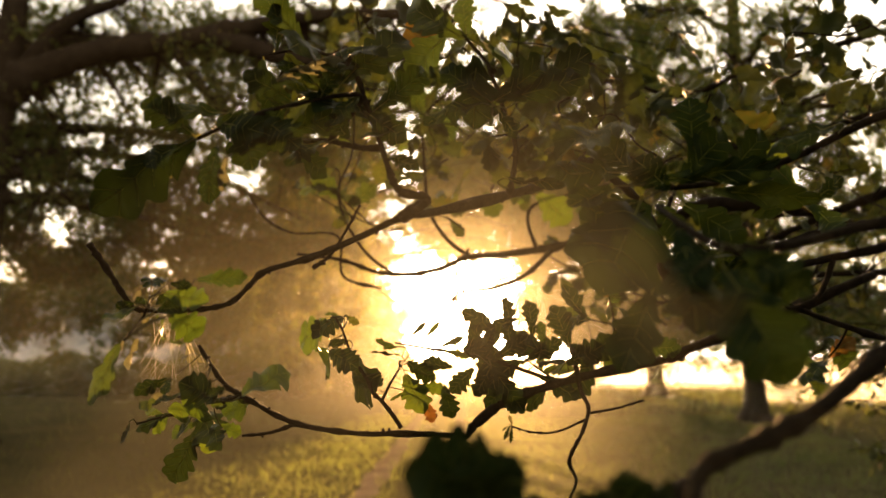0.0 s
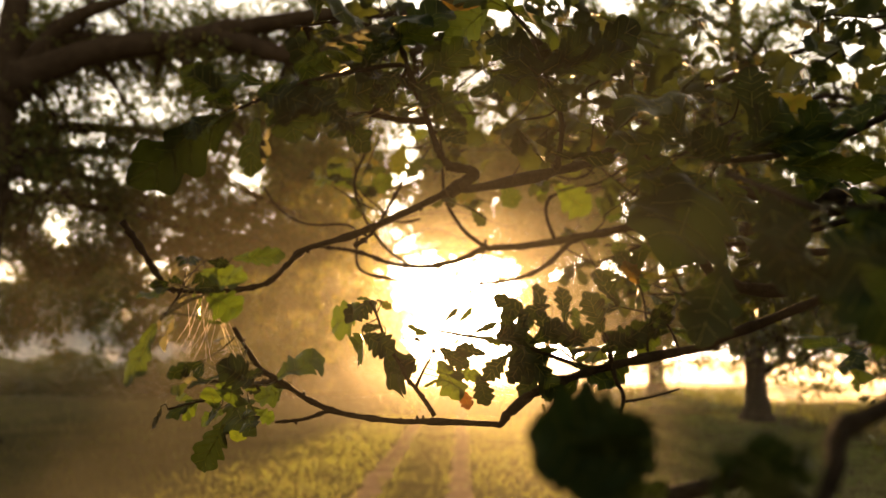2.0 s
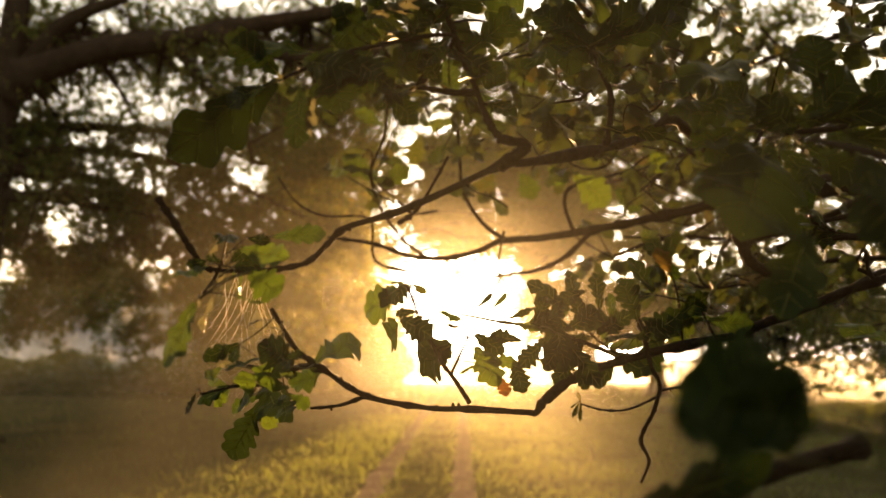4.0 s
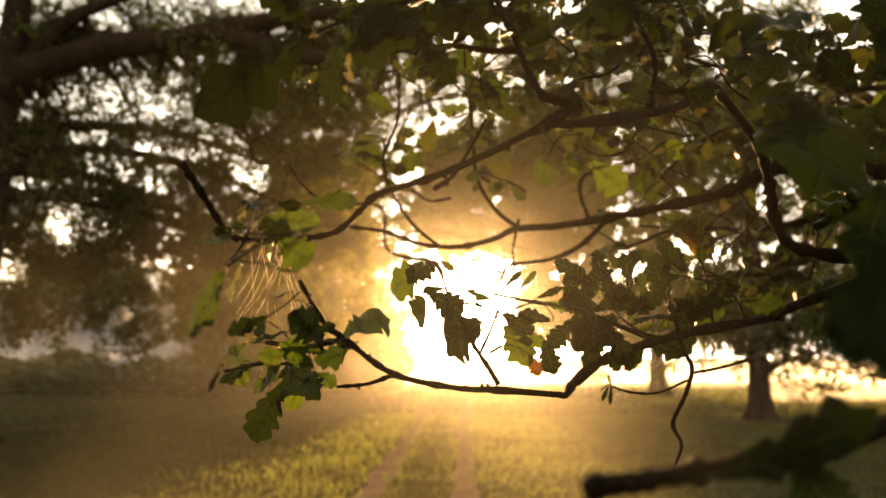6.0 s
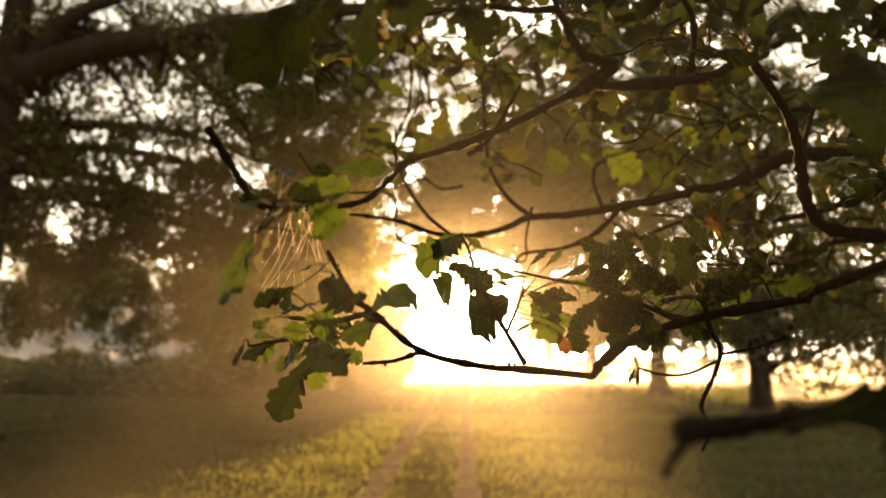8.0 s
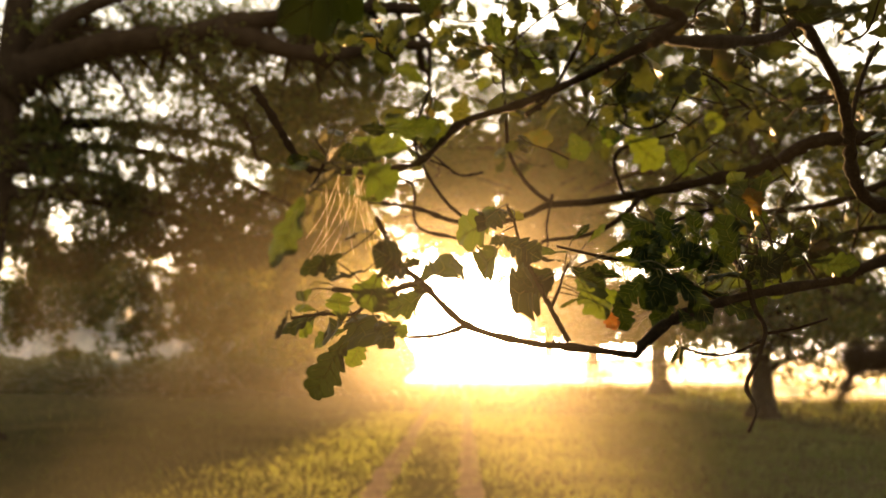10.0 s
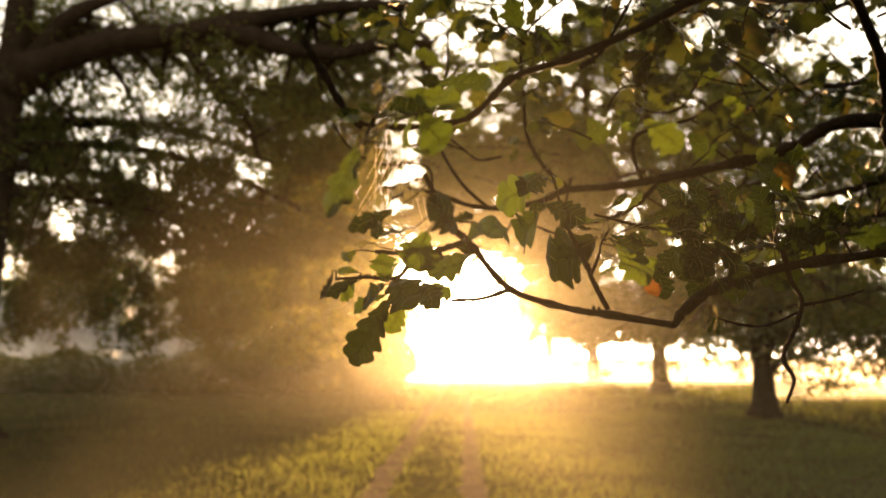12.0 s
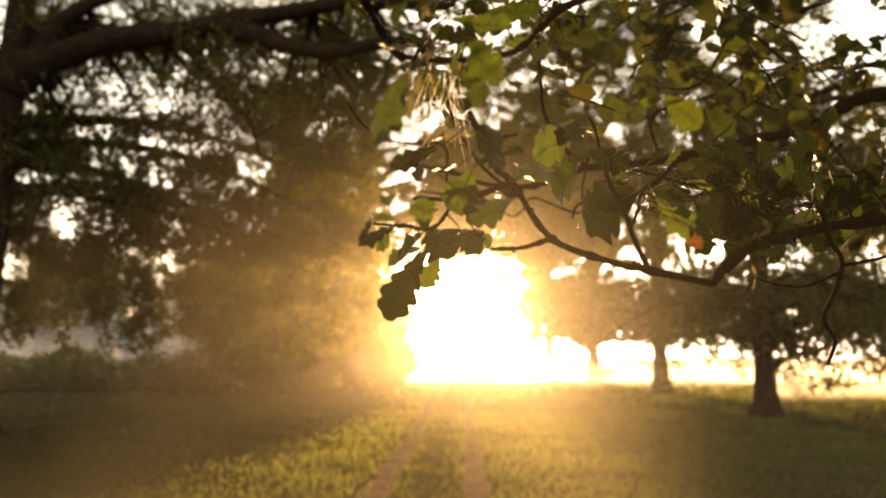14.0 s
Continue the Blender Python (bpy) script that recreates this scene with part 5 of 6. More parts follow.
thicket((0.964, 2.335, 2.852), (0.726, 2.263, 2.969), 8, 0.090, 422, 0.0030)
thicket((0.964, 2.335, 2.852), (1.395, 2.710, 3.088), 8, 0.090, 423, 0.0030)
thicket((0.778, 2.337, 2.836), (1.003, 2.430, 2.721), 8, 0.090, 424, 0.0030)
thicket((0.778, 2.337, 2.836), (0.871, 2.745, 2.957), 8, 0.090, 425, 0.0030)
thicket((0.778, 2.337, 2.836), (0.748, 2.773, 2.882), 8, 0.090, 426, 0.0030)
thicket((0.625, 2.347, 2.769), (1.009, 2.862, 3.098), 8, 0.090, 427, 0.0030)
thicket((0.625, 2.347, 2.769), (0.519, 2.619, 2.904), 8, 0.090, 428, 0.0030)
thicket((0.625, 2.347, 2.769), (1.034, 2.862, 2.979), 8, 0.090, 429, 0.0030)
thicket((1.337, 2.318, 2.970), (1.391, 2.361, 3.047), 8, 0.090, 430, 0.0030)
thicket((1.337, 2.318, 2.970), (1.147, 2.223, 3.063), 8, 0.090, 431, 0.0030)
thicket((1.337, 2.318, 2.970), (1.372, 2.271, 2.799), 8, 0.090, 432, 0.0030)
thicket((1.181, 2.292, 3.154), (1.093, 2.530, 3.095), 8, 0.090, 433, 0.0030)
thicket((1.181, 2.292, 3.154), (1.293, 2.540, 3.366), 8, 0.090, 434, 0.0030)
thicket((1.181, 2.292, 3.154), (1.412, 2.420, 3.230), 8, 0.090, 435, 0.0030)
thicket((0.947, 2.302, 3.087), (0.683, 2.153, 2.898), 8, 0.090, 436, 0.0030)
thicket((0.947, 2.302, 3.087), (0.899, 2.225, 2.949), 8, 0.090, 437, 0.0030)
thicket((0.947, 2.302, 3.087), (1.207, 2.613, 3.061), 8, 0.090, 438, 0.0030)
thicket((0.727, 2.313, 3.003), (0.918, 2.437, 3.186), 8, 0.090, 439, 0.0030)
thicket((0.727, 2.313, 3.003), (0.584, 2.363, 2.911), 8, 0.090, 440, 0.0030)
thicket((0.727, 2.313, 3.003), (0.885, 2.800, 3.005), 8, 0.090, 441, 0.0030)
thicket((0.524, 2.306, 3.054), (0.806, 2.486, 3.146), 8, 0.090, 442, 0.0030)
thicket((0.524, 2.306, 3.054), (0.636, 2.337, 3.073), 8, 0.090, 443, 0.0030)
thicket((0.524, 2.306, 3.054), (0.509, 2.387, 3.206), 8, 0.090, 444, 0.0030)
thicket((1.337, 2.285, 3.205), (1.774, 2.592, 3.189), 8, 0.090, 445, 0.0030)
thicket((1.337, 2.285, 3.205), (1.253, 2.157, 3.190), 8, 0.090, 446, 0.0030)
thicket((1.337, 2.285, 3.205), (1.533, 2.765, 3.333), 8, 0.090, 447, 0.0030)
thicket((1.036, 2.143, 2.430), (1.070, 2.313, 2.370), 8, 0.090, 448, 0.0030)
thicket((1.036, 2.143, 2.430), (1.207, 2.302, 2.405), 8, 0.090, 449, 0.0030)
thicket((1.036, 2.143, 2.430), (0.962, 2.113, 2.370), 8, 0.090, 450, 0.0030)
thicket((0.873, 2.145, 2.415), (0.930, 2.281, 2.355), 8, 0.090, 451, 0.0030)
thicket((0.873, 2.145, 2.415), (0.843, 2.271, 2.304), 8, 0.090, 452, 0.0030)
thicket((0.873, 2.145, 2.415), (0.940, 2.194, 2.560), 8, 0.090, 453, 0.0030)
thicket((0.753, 2.151, 2.370), (0.668, 2.193, 2.327), 8, 0.090, 454, 0.0030)
thicket((0.753, 2.151, 2.370), (0.961, 2.325, 2.347), 8, 0.090, 455, 0.0030)
thicket((0.753, 2.151, 2.370), (0.752, 2.301, 2.346), 8, 0.090, 456, 0.0030)
thicket((0.632, 2.153, 2.355), (0.843, 2.333, 2.420), 8, 0.090, 457, 0.0030)
thicket((0.632, 2.153, 2.355), (0.885, 2.400, 2.325), 8, 0.090, 458, 0.0030)
thicket((0.632, 2.153, 2.355), (0.840, 2.215, 2.357), 8, 0.090, 459, 0.0030)
thicket((1.175, 2.143, 2.430), (1.175, 2.379, 2.363), 8, 0.090, 460, 0.0030)
thicket((1.175, 2.143, 2.430), (1.255, 2.287, 2.395), 8, 0.090, 461, 0.0030)
thicket((1.175, 2.143, 2.430), (1.377, 2.289, 2.549), 8, 0.090, 462, 0.0030)

# boughs at the side that pass out of sight
passing = branch([(0.898, 1.230, 2.432), (0.693, 1.188, 2.373), (0.605, 1.170, 2.354), (0.526, 1.152, 2.337), (0.462, 1.143, 2.333)], 0.0095, 0.0040, 0.12)
passing_b = branch([(0.600, 1.170, 2.352), (0.579, 1.156, 2.314), (0.556, 1.149, 2.287), (0.508, 1.131, 2.274), (0.492, 1.116, 2.310)], 0.0050, 0.0025, 0.15)
passing_c = branch([(0.896, 1.314, 2.195), (0.693, 1.208, 2.230), (0.600, 1.174, 2.253), (0.539, 1.152, 2.271), (0.488, 1.129, 2.286)], 0.0060, 0.0030, 0.10)
passing_d = branch([(0.791, 1.083, 2.396), (0.664, 1.133, 2.398), (0.596, 1.164, 2.397), (0.536, 1.187, 2.379), (0.456, 1.189, 2.361)], 0.0080, 0.0030, 0.10)
spray(passing, (0.526, 1.152, 2.339), (0.447, 1.187, 2.379), 8, 0.085, 371, 0.0022)
spray(passing_c, (0.633, 1.205, 2.247), (0.604, 1.266, 2.177), 7, 0.080, 372, 0.0022)
spray(passing_d, (0.579, 1.164, 2.397), (0.544, 1.174, 2.466), 8, 0.085, 373, 0.0022)

# twigs close to the lens
near = branch([(0.374, 0.516, 2.266), (0.266, 0.464, 2.204), (0.212, 0.428, 2.177), (0.161, 0.389, 2.161), (0.120, 0.361, 2.151), (0.107, 0.342, 2.138), (0.096, 0.334, 2.124)], 0.0058, 0.0034, 0.20)
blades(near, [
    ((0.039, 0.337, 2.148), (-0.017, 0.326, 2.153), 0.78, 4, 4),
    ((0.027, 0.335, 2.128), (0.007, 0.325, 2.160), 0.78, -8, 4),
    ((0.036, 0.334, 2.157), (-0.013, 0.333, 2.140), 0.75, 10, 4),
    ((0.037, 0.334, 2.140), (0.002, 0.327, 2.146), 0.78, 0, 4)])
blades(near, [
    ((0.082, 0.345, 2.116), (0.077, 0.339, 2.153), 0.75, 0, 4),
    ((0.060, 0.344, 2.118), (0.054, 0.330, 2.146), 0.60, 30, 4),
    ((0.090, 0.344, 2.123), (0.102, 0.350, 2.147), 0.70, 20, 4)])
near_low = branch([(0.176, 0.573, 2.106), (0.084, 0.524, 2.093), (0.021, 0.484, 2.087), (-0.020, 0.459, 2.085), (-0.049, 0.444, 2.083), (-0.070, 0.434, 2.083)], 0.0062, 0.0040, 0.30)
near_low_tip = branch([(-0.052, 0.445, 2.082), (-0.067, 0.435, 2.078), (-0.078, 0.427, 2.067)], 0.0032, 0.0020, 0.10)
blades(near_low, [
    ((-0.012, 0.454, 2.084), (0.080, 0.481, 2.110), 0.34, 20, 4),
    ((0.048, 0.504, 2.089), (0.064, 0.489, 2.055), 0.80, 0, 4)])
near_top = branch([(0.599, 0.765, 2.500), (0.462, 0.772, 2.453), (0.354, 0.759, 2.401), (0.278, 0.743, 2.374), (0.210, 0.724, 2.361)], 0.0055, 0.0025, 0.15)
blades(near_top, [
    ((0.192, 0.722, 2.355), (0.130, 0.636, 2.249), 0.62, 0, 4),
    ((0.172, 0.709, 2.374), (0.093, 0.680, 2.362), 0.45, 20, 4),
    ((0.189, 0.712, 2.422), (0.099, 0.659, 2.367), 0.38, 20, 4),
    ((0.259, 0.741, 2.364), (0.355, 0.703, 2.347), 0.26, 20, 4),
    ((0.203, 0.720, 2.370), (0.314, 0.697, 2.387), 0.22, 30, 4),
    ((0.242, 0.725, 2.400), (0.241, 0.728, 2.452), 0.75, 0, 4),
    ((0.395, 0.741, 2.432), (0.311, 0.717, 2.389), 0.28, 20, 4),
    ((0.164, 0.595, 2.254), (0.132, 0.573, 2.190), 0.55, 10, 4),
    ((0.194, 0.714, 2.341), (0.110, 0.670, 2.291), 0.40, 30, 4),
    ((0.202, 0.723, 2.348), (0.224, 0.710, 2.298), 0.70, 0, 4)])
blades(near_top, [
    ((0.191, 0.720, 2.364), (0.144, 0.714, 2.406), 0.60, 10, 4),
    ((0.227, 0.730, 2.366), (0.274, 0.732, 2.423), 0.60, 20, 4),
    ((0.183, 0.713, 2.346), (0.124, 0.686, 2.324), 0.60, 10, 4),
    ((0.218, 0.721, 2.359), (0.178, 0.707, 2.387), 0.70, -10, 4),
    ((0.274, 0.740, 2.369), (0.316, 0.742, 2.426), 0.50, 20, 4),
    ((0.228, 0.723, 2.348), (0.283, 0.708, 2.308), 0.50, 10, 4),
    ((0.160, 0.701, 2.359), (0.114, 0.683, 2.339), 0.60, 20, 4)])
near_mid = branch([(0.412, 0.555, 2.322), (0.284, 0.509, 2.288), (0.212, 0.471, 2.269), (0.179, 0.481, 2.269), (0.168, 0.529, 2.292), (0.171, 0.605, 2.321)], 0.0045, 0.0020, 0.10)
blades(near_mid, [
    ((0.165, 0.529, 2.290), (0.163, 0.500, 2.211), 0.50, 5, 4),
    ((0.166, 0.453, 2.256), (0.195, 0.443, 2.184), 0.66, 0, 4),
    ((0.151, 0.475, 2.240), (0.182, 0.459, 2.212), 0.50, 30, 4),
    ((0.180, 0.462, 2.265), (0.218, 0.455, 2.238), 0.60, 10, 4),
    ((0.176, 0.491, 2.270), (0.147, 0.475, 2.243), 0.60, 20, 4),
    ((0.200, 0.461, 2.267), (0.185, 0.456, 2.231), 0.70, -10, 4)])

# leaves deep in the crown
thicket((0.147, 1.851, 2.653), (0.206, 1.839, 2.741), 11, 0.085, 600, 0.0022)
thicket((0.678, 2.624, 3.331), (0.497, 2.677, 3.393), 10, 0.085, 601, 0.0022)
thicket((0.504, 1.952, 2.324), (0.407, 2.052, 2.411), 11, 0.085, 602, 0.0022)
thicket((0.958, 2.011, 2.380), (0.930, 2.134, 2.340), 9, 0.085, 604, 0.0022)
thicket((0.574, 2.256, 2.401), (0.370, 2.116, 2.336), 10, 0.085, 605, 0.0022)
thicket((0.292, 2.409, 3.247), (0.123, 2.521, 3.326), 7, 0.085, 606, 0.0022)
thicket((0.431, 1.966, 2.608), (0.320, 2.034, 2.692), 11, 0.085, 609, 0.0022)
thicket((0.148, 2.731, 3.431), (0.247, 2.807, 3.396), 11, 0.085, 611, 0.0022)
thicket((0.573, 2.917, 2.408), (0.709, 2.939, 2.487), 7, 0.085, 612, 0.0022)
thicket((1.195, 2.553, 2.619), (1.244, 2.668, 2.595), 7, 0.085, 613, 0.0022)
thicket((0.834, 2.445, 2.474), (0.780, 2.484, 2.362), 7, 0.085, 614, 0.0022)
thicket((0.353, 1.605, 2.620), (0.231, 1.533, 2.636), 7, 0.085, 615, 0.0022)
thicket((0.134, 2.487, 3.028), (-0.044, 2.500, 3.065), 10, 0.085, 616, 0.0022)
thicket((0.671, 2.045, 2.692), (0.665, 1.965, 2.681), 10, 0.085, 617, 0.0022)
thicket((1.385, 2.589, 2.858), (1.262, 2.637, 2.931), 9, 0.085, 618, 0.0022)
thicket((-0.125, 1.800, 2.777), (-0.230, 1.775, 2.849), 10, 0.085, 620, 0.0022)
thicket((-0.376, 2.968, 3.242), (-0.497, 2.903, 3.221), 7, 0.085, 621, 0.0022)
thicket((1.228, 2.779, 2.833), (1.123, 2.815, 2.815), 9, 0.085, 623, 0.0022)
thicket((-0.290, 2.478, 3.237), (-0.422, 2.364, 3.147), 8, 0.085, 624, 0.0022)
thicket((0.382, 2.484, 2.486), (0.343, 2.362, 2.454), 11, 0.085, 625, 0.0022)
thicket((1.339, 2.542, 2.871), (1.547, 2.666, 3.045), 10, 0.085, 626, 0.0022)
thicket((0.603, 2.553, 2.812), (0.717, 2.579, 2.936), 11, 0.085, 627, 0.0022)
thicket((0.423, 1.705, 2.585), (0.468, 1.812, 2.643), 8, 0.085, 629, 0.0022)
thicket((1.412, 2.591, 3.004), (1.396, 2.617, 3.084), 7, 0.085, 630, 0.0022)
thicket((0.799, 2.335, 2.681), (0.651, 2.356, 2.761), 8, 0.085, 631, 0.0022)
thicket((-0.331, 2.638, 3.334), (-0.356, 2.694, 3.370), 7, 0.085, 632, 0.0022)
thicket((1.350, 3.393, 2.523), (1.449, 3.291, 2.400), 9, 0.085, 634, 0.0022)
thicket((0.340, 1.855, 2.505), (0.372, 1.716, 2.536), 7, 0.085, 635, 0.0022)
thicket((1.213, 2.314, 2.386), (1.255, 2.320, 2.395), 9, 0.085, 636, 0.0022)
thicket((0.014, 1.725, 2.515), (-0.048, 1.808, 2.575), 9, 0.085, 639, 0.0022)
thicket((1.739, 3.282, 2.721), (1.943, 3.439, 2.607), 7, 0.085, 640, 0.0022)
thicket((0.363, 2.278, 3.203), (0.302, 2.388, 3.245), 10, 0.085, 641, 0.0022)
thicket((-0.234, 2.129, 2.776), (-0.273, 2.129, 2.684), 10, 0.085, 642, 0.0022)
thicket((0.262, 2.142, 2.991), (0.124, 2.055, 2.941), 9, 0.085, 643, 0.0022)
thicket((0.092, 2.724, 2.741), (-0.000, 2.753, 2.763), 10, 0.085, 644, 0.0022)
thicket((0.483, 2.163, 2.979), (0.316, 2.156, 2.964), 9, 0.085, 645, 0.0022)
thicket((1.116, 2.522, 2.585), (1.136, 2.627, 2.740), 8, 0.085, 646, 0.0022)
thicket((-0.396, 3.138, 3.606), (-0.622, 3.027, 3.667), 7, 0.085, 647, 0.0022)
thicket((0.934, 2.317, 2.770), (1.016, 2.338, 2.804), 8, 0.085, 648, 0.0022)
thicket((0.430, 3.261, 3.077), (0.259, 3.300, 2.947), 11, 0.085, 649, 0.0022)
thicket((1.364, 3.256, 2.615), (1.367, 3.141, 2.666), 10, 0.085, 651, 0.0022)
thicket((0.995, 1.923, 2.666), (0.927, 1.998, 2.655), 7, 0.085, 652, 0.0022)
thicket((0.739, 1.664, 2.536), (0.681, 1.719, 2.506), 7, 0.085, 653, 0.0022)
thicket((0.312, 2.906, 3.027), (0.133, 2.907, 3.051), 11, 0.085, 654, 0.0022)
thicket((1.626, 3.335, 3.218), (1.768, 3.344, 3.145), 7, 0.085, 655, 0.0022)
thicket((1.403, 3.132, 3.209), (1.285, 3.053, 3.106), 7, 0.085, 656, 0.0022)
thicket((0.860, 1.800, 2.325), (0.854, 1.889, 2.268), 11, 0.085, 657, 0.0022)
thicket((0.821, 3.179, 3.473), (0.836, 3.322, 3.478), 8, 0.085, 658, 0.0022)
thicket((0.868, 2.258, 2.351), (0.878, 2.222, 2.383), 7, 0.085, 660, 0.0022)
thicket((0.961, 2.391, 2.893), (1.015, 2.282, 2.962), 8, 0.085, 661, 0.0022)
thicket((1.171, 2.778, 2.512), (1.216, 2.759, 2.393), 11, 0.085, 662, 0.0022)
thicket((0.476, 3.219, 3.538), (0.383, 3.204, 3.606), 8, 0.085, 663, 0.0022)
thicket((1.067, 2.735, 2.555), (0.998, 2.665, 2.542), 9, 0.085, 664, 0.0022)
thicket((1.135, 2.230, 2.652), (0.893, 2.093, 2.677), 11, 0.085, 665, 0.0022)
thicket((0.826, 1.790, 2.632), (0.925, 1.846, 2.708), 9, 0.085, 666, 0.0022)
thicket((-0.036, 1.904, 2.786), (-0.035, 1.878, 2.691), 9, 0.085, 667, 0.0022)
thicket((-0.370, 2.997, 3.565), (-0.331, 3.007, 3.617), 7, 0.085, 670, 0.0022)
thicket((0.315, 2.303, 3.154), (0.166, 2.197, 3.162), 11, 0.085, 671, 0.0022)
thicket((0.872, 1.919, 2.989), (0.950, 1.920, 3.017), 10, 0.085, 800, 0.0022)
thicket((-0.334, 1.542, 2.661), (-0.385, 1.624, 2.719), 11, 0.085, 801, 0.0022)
thicket((0.120, 1.245, 2.573), (0.081, 1.294, 2.561), 10, 0.085, 802, 0.0022)
thicket((-0.046, 1.236, 2.703), (0.016, 1.364, 2.769), 8, 0.085, 803, 0.0022)
thicket((-0.381, 1.962, 3.153), (-0.447, 1.907, 3.127), 7, 0.085, 804, 0.0022)
thicket((0.181, 2.324, 2.798), (0.276, 2.240, 2.677), 7, 0.085, 805, 0.0022)
thicket((-0.081, 1.768, 2.829), (-0.085, 1.740, 2.901), 7, 0.085, 806, 0.0022)
thicket((0.162, 2.263, 3.190), (0.029, 2.282, 3.114), 9, 0.085, 807, 0.0022)
thicket((-0.272, 2.197, 2.971), (-0.404, 2.241, 2.992), 10, 0.085, 808, 0.0022)
thicket((0.958, 2.266, 3.048), (1.123, 2.370, 3.086), 7, 0.085, 809, 0.0022)
thicket((0.411, 1.724, 2.781), (0.303, 1.802, 2.824), 9, 0.085, 810, 0.0022)
thicket((-0.338, 1.835, 2.946), (-0.366, 1.868, 3.023), 10, 0.085, 811, 0.0022)
thicket((0.359, 1.861, 2.678), (0.216, 1.914, 2.731), 7, 0.085, 812, 0.0022)
thicket((0.674, 1.475, 2.720), (0.710, 1.570, 2.788), 9, 0.085, 813, 0.0022)
thicket((0.309, 1.759, 2.884), (0.363, 1.835, 2.937), 8, 0.085, 814, 0.0022)
thicket((0.651, 1.968, 3.035), (0.600, 2.037, 3.148), 9, 0.085, 815, 0.0022)
thicket((0.728, 1.486, 2.570), (0.814, 1.578, 2.579), 7, 0.085, 816, 0.0022)
thicket((0.006, 1.491, 2.862), (-0.044, 1.630, 2.924), 8, 0.085, 817, 0.0022)
thicket((0.802, 1.852, 2.703), (0.710, 1.966, 2.686), 9, 0.085, 818, 0.0022)
thicket((-0.486, 2.076, 2.864), (-0.557, 2.164, 2.960), 9, 0.085, 819, 0.0022)
thicket((1.031, 2.010, 3.176), (1.067, 1.968, 3.203), 8, 0.085, 820, 0.0022)
thicket((-0.154, 1.946, 2.901), (-0.253, 1.859, 2.858), 9, 0.085, 821, 0.0022)
thicket((0.168, 1.264, 2.700), (0.116, 1.328, 2.770), 7, 0.085, 822, 0.0022)
thicket((0.426, 1.683, 2.882), (0.320, 1.708, 2.957), 10, 0.085, 823, 0.0022)
thicket((0.262, 1.337, 2.583), (0.205, 1.301, 2.535), 7, 0.085, 824, 0.0022)
thicket((-0.283, 1.783, 3.111), (-0.205, 1.836, 3.113), 11, 0.085, 825, 0.0022)
thicket((0.602, 2.142, 2.890), (0.471, 2.045, 2.838), 7, 0.085, 900, 0.0022)
thicket((0.030, 2.092, 3.107), (-0.035, 1.966, 2.982), 11, 0.085, 901, 0.0022)
thicket((-0.101, 2.209, 2.930), (-0.230, 2.313, 3.062), 8, 0.085, 902, 0.0022)
thicket((0.088, 1.704, 2.781), (0.082, 1.595, 2.797), 7, 0.085, 903, 0.0022)
thicket((0.320, 1.924, 3.040), (0.254, 2.031, 3.119), 11, 0.085, 904, 0.0022)
thicket((0.162, 1.489, 2.789), (0.091, 1.505, 2.800), 8, 0.085, 905, 0.0022)
thicket((0.327, 2.533, 3.073), (0.208, 2.476, 3.128), 7, 0.085, 906, 0.0022)
thicket((0.297, 1.597, 2.705), (0.348, 1.666, 2.701), 7, 0.085, 907, 0.0022)
thicket((0.311, 1.420, 2.664), (0.364, 1.502, 2.740), 9, 0.085, 908, 0.0022)
thicket((0.361, 2.556, 3.245), (0.211, 2.485, 3.120), 7, 0.085, 909, 0.0022)
thicket((-0.167, 1.910, 2.983), (-0.154, 1.961, 2.968), 11, 0.085, 910, 0.0022)
thicket((0.082, 2.040, 2.898), (-0.017, 1.943, 2.816), 7, 0.085, 911, 0.0022)
thicket((0.026, 1.515, 2.850), (-0.035, 1.440, 2.875), 11, 0.085, 912, 0.0022)
thicket((-0.066, 1.402, 2.802), (-0.177, 1.461, 2.814), 8, 0.085, 913, 0.0022)
thicket((-0.058, 2.237, 3.201), (-0.037, 2.187, 3.169), 11, 0.085, 914, 0.0022)
thicket((0.092, 1.592, 2.788), (0.170, 1.583, 2.792), 8, 0.085, 915, 0.0022)
thicket((-0.123, 1.479, 2.813), (-0.169, 1.464, 2.847), 7, 0.085, 916, 0.0022)
thicket((0.455, 2.347, 3.260), (0.303, 2.434, 3.360), 7, 0.085, 917, 0.0022)
thicket((0.133, 1.611, 2.810), (0.157, 1.550, 2.796), 10, 0.085, 918, 0.0022)
thicket((0.409, 1.738, 2.849), (0.269, 1.600, 2.850), 7, 0.085, 919, 0.0022)
thicket((0.108, 2.511, 3.047), (0.179, 2.600, 3.092), 9, 0.085, 920, 0.0022)
thicket((0.215, 1.375, 2.668), (0.197, 1.506, 2.689), 9, 0.085, 921, 0.0022)
thicket((0.167, 1.569, 3.026), (0.090, 1.680, 3.123), 10, 0.085, 950, 0.0022)
thicket((0.172, 1.671, 2.907), (0.184, 1.692, 2.980), 11, 0.085, 951, 0.0022)
thicket((0.518, 2.165, 3.221), (0.560, 2.034, 3.177), 9, 0.085, 952, 0.0022)
thicket((0.619, 1.973, 3.073), (0.695, 2.105, 3.105), 10, 0.085, 953, 0.0022)
thicket((0.333, 1.283, 2.566), (0.252, 1.243, 2.599), 9, 0.085, 954, 0.0022)
thicket((0.627, 1.330, 2.704), (0.652, 1.468, 2.733), 8, 0.085, 955, 0.0022)
thicket((1.063, 1.748, 2.968), (1.227, 1.864, 2.957), 7, 0.085, 956, 0.0022)
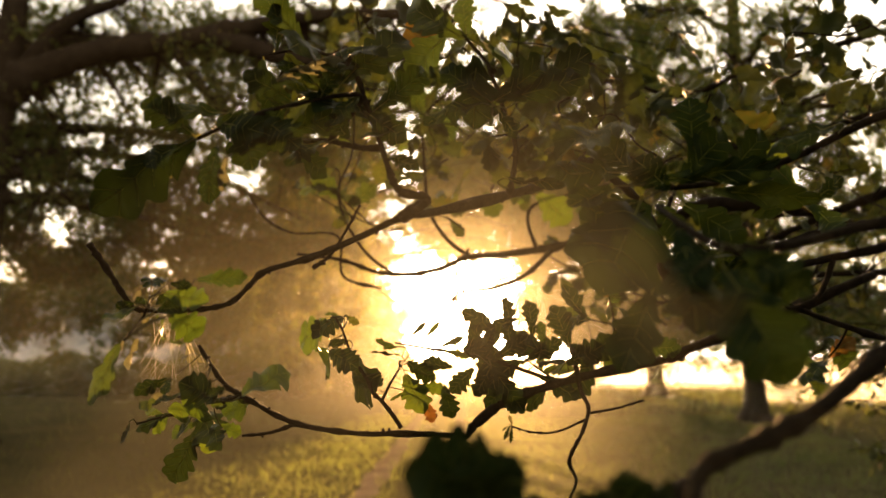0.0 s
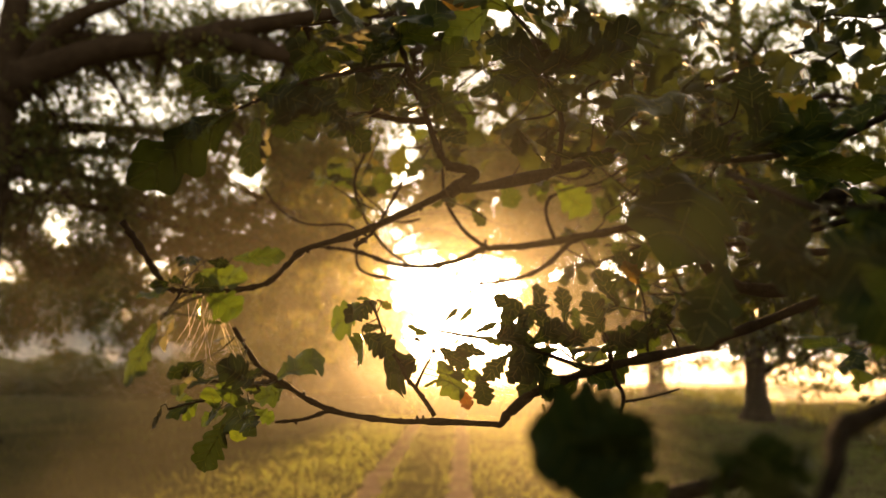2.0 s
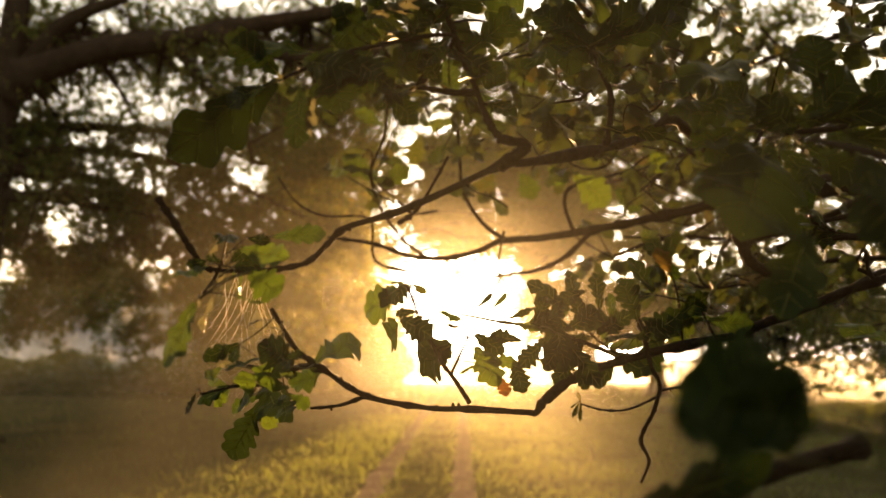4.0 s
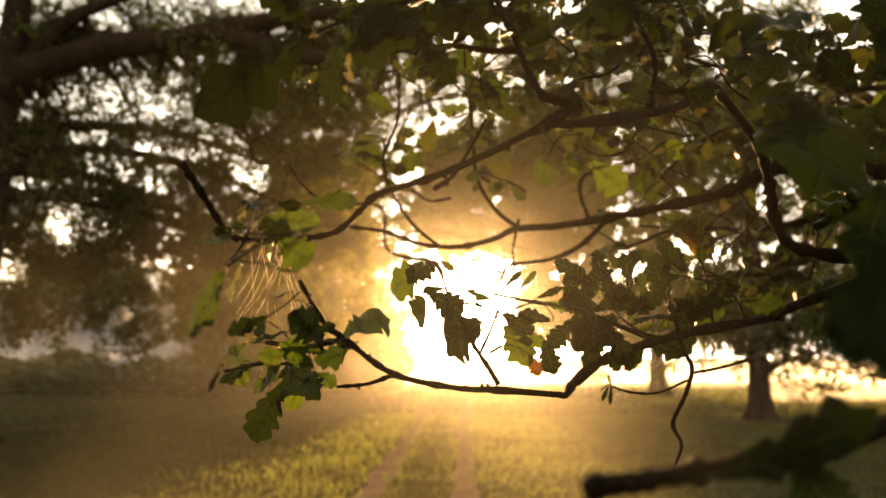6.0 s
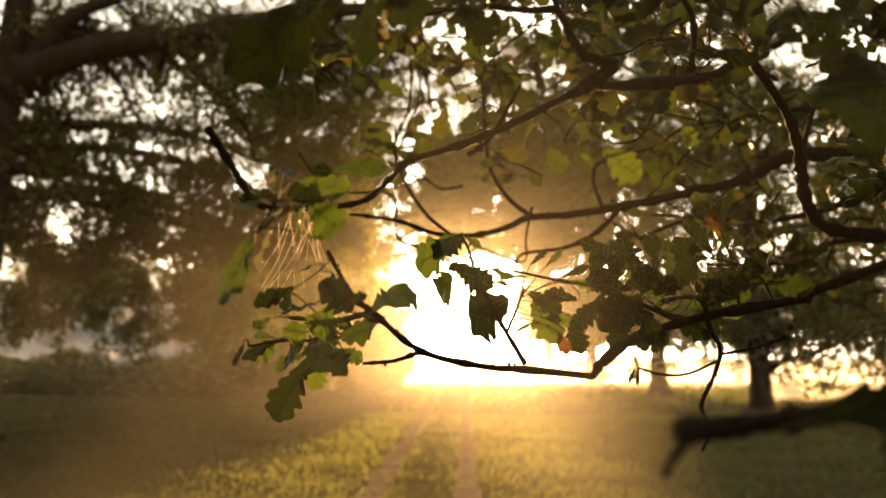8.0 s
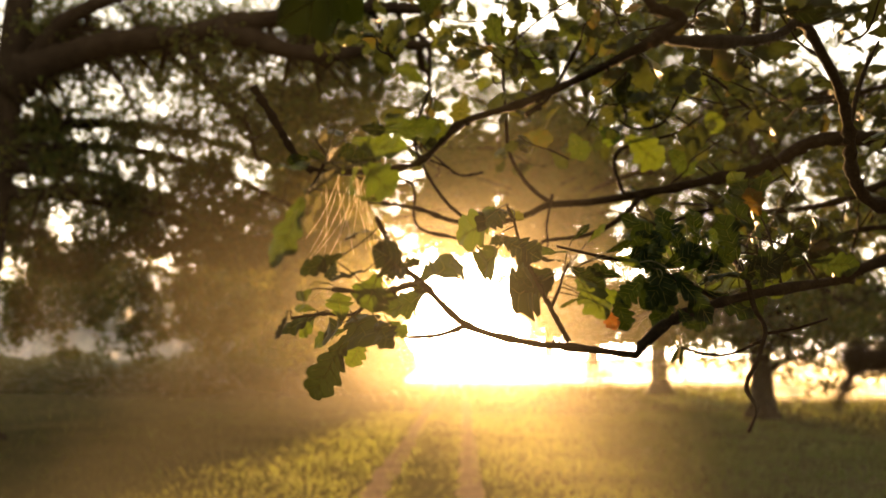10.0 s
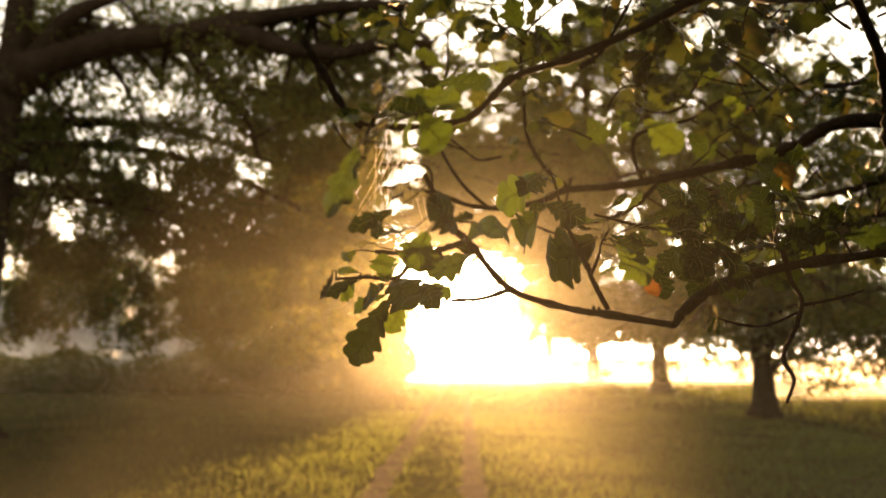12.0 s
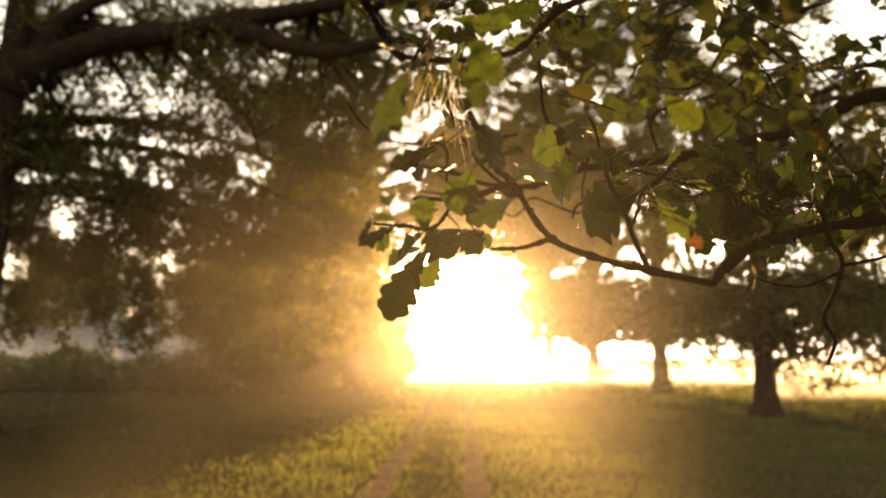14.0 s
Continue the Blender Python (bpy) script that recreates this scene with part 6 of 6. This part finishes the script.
thicket((1.215, 2.004, 3.244), (1.080, 1.918, 3.186), 8, 0.085, 957, 0.0022)
thicket((0.720, 2.016, 3.110), (0.658, 1.883, 3.109), 7, 0.085, 958, 0.0022)
thicket((0.807, 1.500, 2.871), (0.711, 1.525, 2.864), 9, 0.085, 959, 0.0022)
thicket((0.917, 2.042, 2.985), (0.954, 1.957, 2.874), 7, 0.085, 960, 0.0022)
thicket((0.446, 1.287, 2.586), (0.475, 1.204, 2.595), 10, 0.085, 961, 0.0022)
thicket((0.472, 2.360, 3.433), (0.386, 2.302, 3.352), 8, 0.085, 962, 0.0022)
thicket((0.845, 1.561, 2.707), (0.846, 1.662, 2.775), 7, 0.085, 963, 0.0022)
thicket((0.608, 2.368, 3.425), (0.576, 2.269, 3.270), 9, 0.085, 964, 0.0022)
thicket((0.251, 1.283, 2.714), (0.299, 1.326, 2.736), 9, 0.085, 965, 0.0022)
thicket((0.779, 2.421, 2.876), (0.733, 2.509, 2.984), 9, 0.085, 966, 0.0022)
thicket((0.986, 2.208, 3.067), (0.814, 2.209, 3.060), 11, 0.085, 967, 0.0022)
thicket((0.171, 1.713, 2.777), (0.113, 1.830, 2.883), 8, 0.085, 968, 0.0022)
thicket((1.046, 1.771, 2.893), (1.037, 1.706, 2.853), 11, 0.085, 969, 0.0022)
thicket((0.970, 1.574, 2.744), (0.808, 1.449, 2.744), 11, 0.085, 970, 0.0022)
thicket((0.172, 1.923, 3.129), (0.092, 1.851, 3.171), 7, 0.085, 971, 0.0022)
thicket((0.941, 1.555, 3.001), (0.910, 1.519, 3.000), 7, 0.085, 972, 0.0022)
thicket((1.155, 2.012, 3.276), (1.174, 1.912, 3.171), 11, 0.085, 973, 0.0022)
thicket((0.338, 2.087, 2.956), (0.230, 2.199, 2.929), 7, 0.085, 974, 0.0022)
thicket((0.445, 2.499, 2.910), (0.303, 2.437, 2.927), 10, 0.085, 975, 0.0022)
thicket((0.528, 1.739, 2.794), (0.511, 1.622, 2.777), 9, 0.085, 976, 0.0022)
thicket((1.171, 2.139, 3.179), (1.021, 2.117, 3.240), 9, 0.085, 977, 0.0022)
thicket((0.876, 2.176, 3.284), (0.815, 2.291, 3.451), 7, 0.085, 978, 0.0022)
thicket((0.694, 1.276, 2.758), (0.641, 1.371, 2.766), 11, 0.085, 979, 0.0022)
thicket((1.281, 2.289, 2.974), (1.275, 2.354, 3.101), 9, 0.085, 980, 0.0022)
thicket((0.360, 1.446, 2.736), (0.393, 1.323, 2.664), 10, 0.085, 981, 0.0022)
thicket((0.786, 2.495, 3.152), (0.854, 2.629, 3.209), 9, 0.085, 982, 0.0022)
thicket((1.138, 2.258, 3.079), (1.183, 2.248, 3.075), 8, 0.085, 983, 0.0022)
thicket((0.021, 2.800, 3.150), (-0.181, 2.930, 3.094), 8, 0.085, 1050, 0.0022)
thicket((0.296, 2.711, 3.233), (0.312, 2.621, 3.117), 9, 0.085, 1051, 0.0022)
thicket((0.341, 2.267, 2.911), (0.316, 2.370, 2.911), 10, 0.085, 1052, 0.0022)
thicket((0.021, 2.440, 2.975), (-0.100, 2.484, 3.096), 7, 0.085, 1053, 0.0022)
thicket((-0.103, 1.677, 2.642), (-0.096, 1.608, 2.588), 8, 0.085, 1054, 0.0022)
thicket((0.233, 2.011, 2.726), (0.201, 1.878, 2.612), 7, 0.085, 1055, 0.0022)
thicket((0.095, 2.514, 2.947), (0.176, 2.619, 3.063), 8, 0.085, 1056, 0.0022)
thicket((0.158, 1.791, 2.675), (0.234, 1.880, 2.739), 11, 0.085, 1057, 0.0022)
thicket((0.299, 2.846, 3.098), (0.358, 2.921, 3.155), 11, 0.085, 1058, 0.0022)
thicket((-0.041, 2.054, 2.713), (-0.152, 2.169, 2.685), 11, 0.085, 1059, 0.0022)
thicket((0.216, 2.184, 2.967), (0.055, 2.088, 2.939), 11, 0.085, 1060, 0.0022)
thicket((-0.005, 1.967, 2.818), (-0.132, 1.972, 2.828), 10, 0.085, 1061, 0.0022)
thicket((1.796, 3.240, 2.147), (1.720, 3.336, 2.054), 9, 0.065, 990, 0.0030)
thicket((1.864, 3.289, 1.799), (1.750, 3.335, 1.823), 9, 0.065, 991, 0.0030)
thicket((1.906, 3.279, 1.871), (1.828, 3.240, 1.835), 9, 0.065, 992, 0.0030)
thicket((1.865, 3.249, 2.080), (1.705, 3.208, 2.026), 9, 0.065, 993, 0.0030)
thicket((1.854, 3.284, 1.834), (1.784, 3.285, 1.839), 9, 0.065, 994, 0.0030)
thicket((1.849, 3.261, 1.996), (1.815, 3.283, 1.966), 9, 0.065, 995, 0.0030)
thicket((1.816, 3.265, 1.972), (1.710, 3.304, 2.028), 9, 0.065, 996, 0.0030)
thicket((1.984, 3.261, 2.000), (2.010, 3.374, 1.946), 9, 0.065, 997, 0.0030)
thicket((1.887, 3.284, 1.834), (1.738, 3.200, 1.760), 9, 0.065, 998, 0.0030)
thicket((1.845, 3.250, 2.075), (1.893, 3.367, 2.126), 9, 0.065, 999, 0.0030)
thicket((1.923, 3.283, 1.846), (1.819, 3.370, 1.755), 9, 0.065, 1000, 0.0030)
thicket((1.968, 3.259, 2.014), (1.962, 3.396, 1.982), 9, 0.065, 1001, 0.0030)
thicket((1.430, 2.654, 2.287), (1.204, 2.660, 2.240), 8, 0.060, 2143, 0.0030)
thicket((1.430, 2.671, 2.164), (1.223, 2.668, 2.183), 8, 0.060, 2208, 0.0030)
thicket((1.376, 2.660, 2.240), (1.147, 2.674, 2.145), 8, 0.060, 2140, 0.0030)
thicket((1.491, 2.649, 2.315), (1.300, 2.644, 2.353), 8, 0.060, 2160, 0.0030)

# a torn cobweb under the curled tip
WEB = [((-0.309, 0.848, 2.243), (-0.293, 0.854, 2.177)),
       ((-0.318, 0.847, 2.238), (-0.324, 0.876, 2.166)),
       ((-0.286, 0.854, 2.245), (-0.336, 0.894, 2.180)),
       ((-0.299, 0.855, 2.241), (-0.339, 0.881, 2.174)),
       ((-0.309, 0.857, 2.252), (-0.311, 0.895, 2.177)),
       ((-0.290, 0.850, 2.237), (-0.286, 0.896, 2.187)),
       ((-0.282, 0.843, 2.249), (-0.325, 0.874, 2.167)),
       ((-0.294, 0.851, 2.247), (-0.314, 0.878, 2.189))]
WEB += [((-0.296, 0.855, 2.238), (-0.276, 0.901, 2.172)),
        ((-0.293, 0.857, 2.250), (-0.270, 0.880, 2.169)),
        ((-0.291, 0.857, 2.249), (-0.295, 0.852, 2.189)),
        ((-0.283, 0.844, 2.235), (-0.279, 0.857, 2.185)),
        ((-0.309, 0.859, 2.241), (-0.333, 0.852, 2.178)),
        ((-0.291, 0.858, 2.248), (-0.272, 0.900, 2.185)),
        ((-0.307, 0.852, 2.251), (-0.339, 0.868, 2.194)),
        ((-0.293, 0.841, 2.248), (-0.281, 0.897, 2.192))]

# main limbs that carry the boughs
for pts, r in (([(3.5, 1.9, 2.2), (2.6, 1.9, 2.55), (1.8, 1.75, 2.7), (1.15, 1.35, 2.72)], 0.07), ([(3.5, 1.9, 2.6), (2.9, 2.1, 2.75), (2.2, 2.1, 2.8), (1.4, 1.9, 2.75)], 0.06),
               ([(3.5, 1.9, 2.9), (2.4, 1.5, 2.75), (1.2, 0.9, 2.55), (0.55, 0.65, 2.42)], 0.05)):
    branch(pts, r, r * 0.3, 0.1)

gather_thicket()

web = thing("spider_web", None, "torn spider web of pale threads below a twig tip", "spider web")
web.location = WEB[0][0]
for a, b in WEB:
    a, b = Vector(a) - web.location, Vector(b) - web.location
    piece("thread", mesh_of("thread", *tube([a, a.lerp(b, 0.5) + Vector((0.002, 0, -0.004)), b], 0.00014, 0.00010, 3, 3, 0.0, rng=front_rnd), SILK), web)
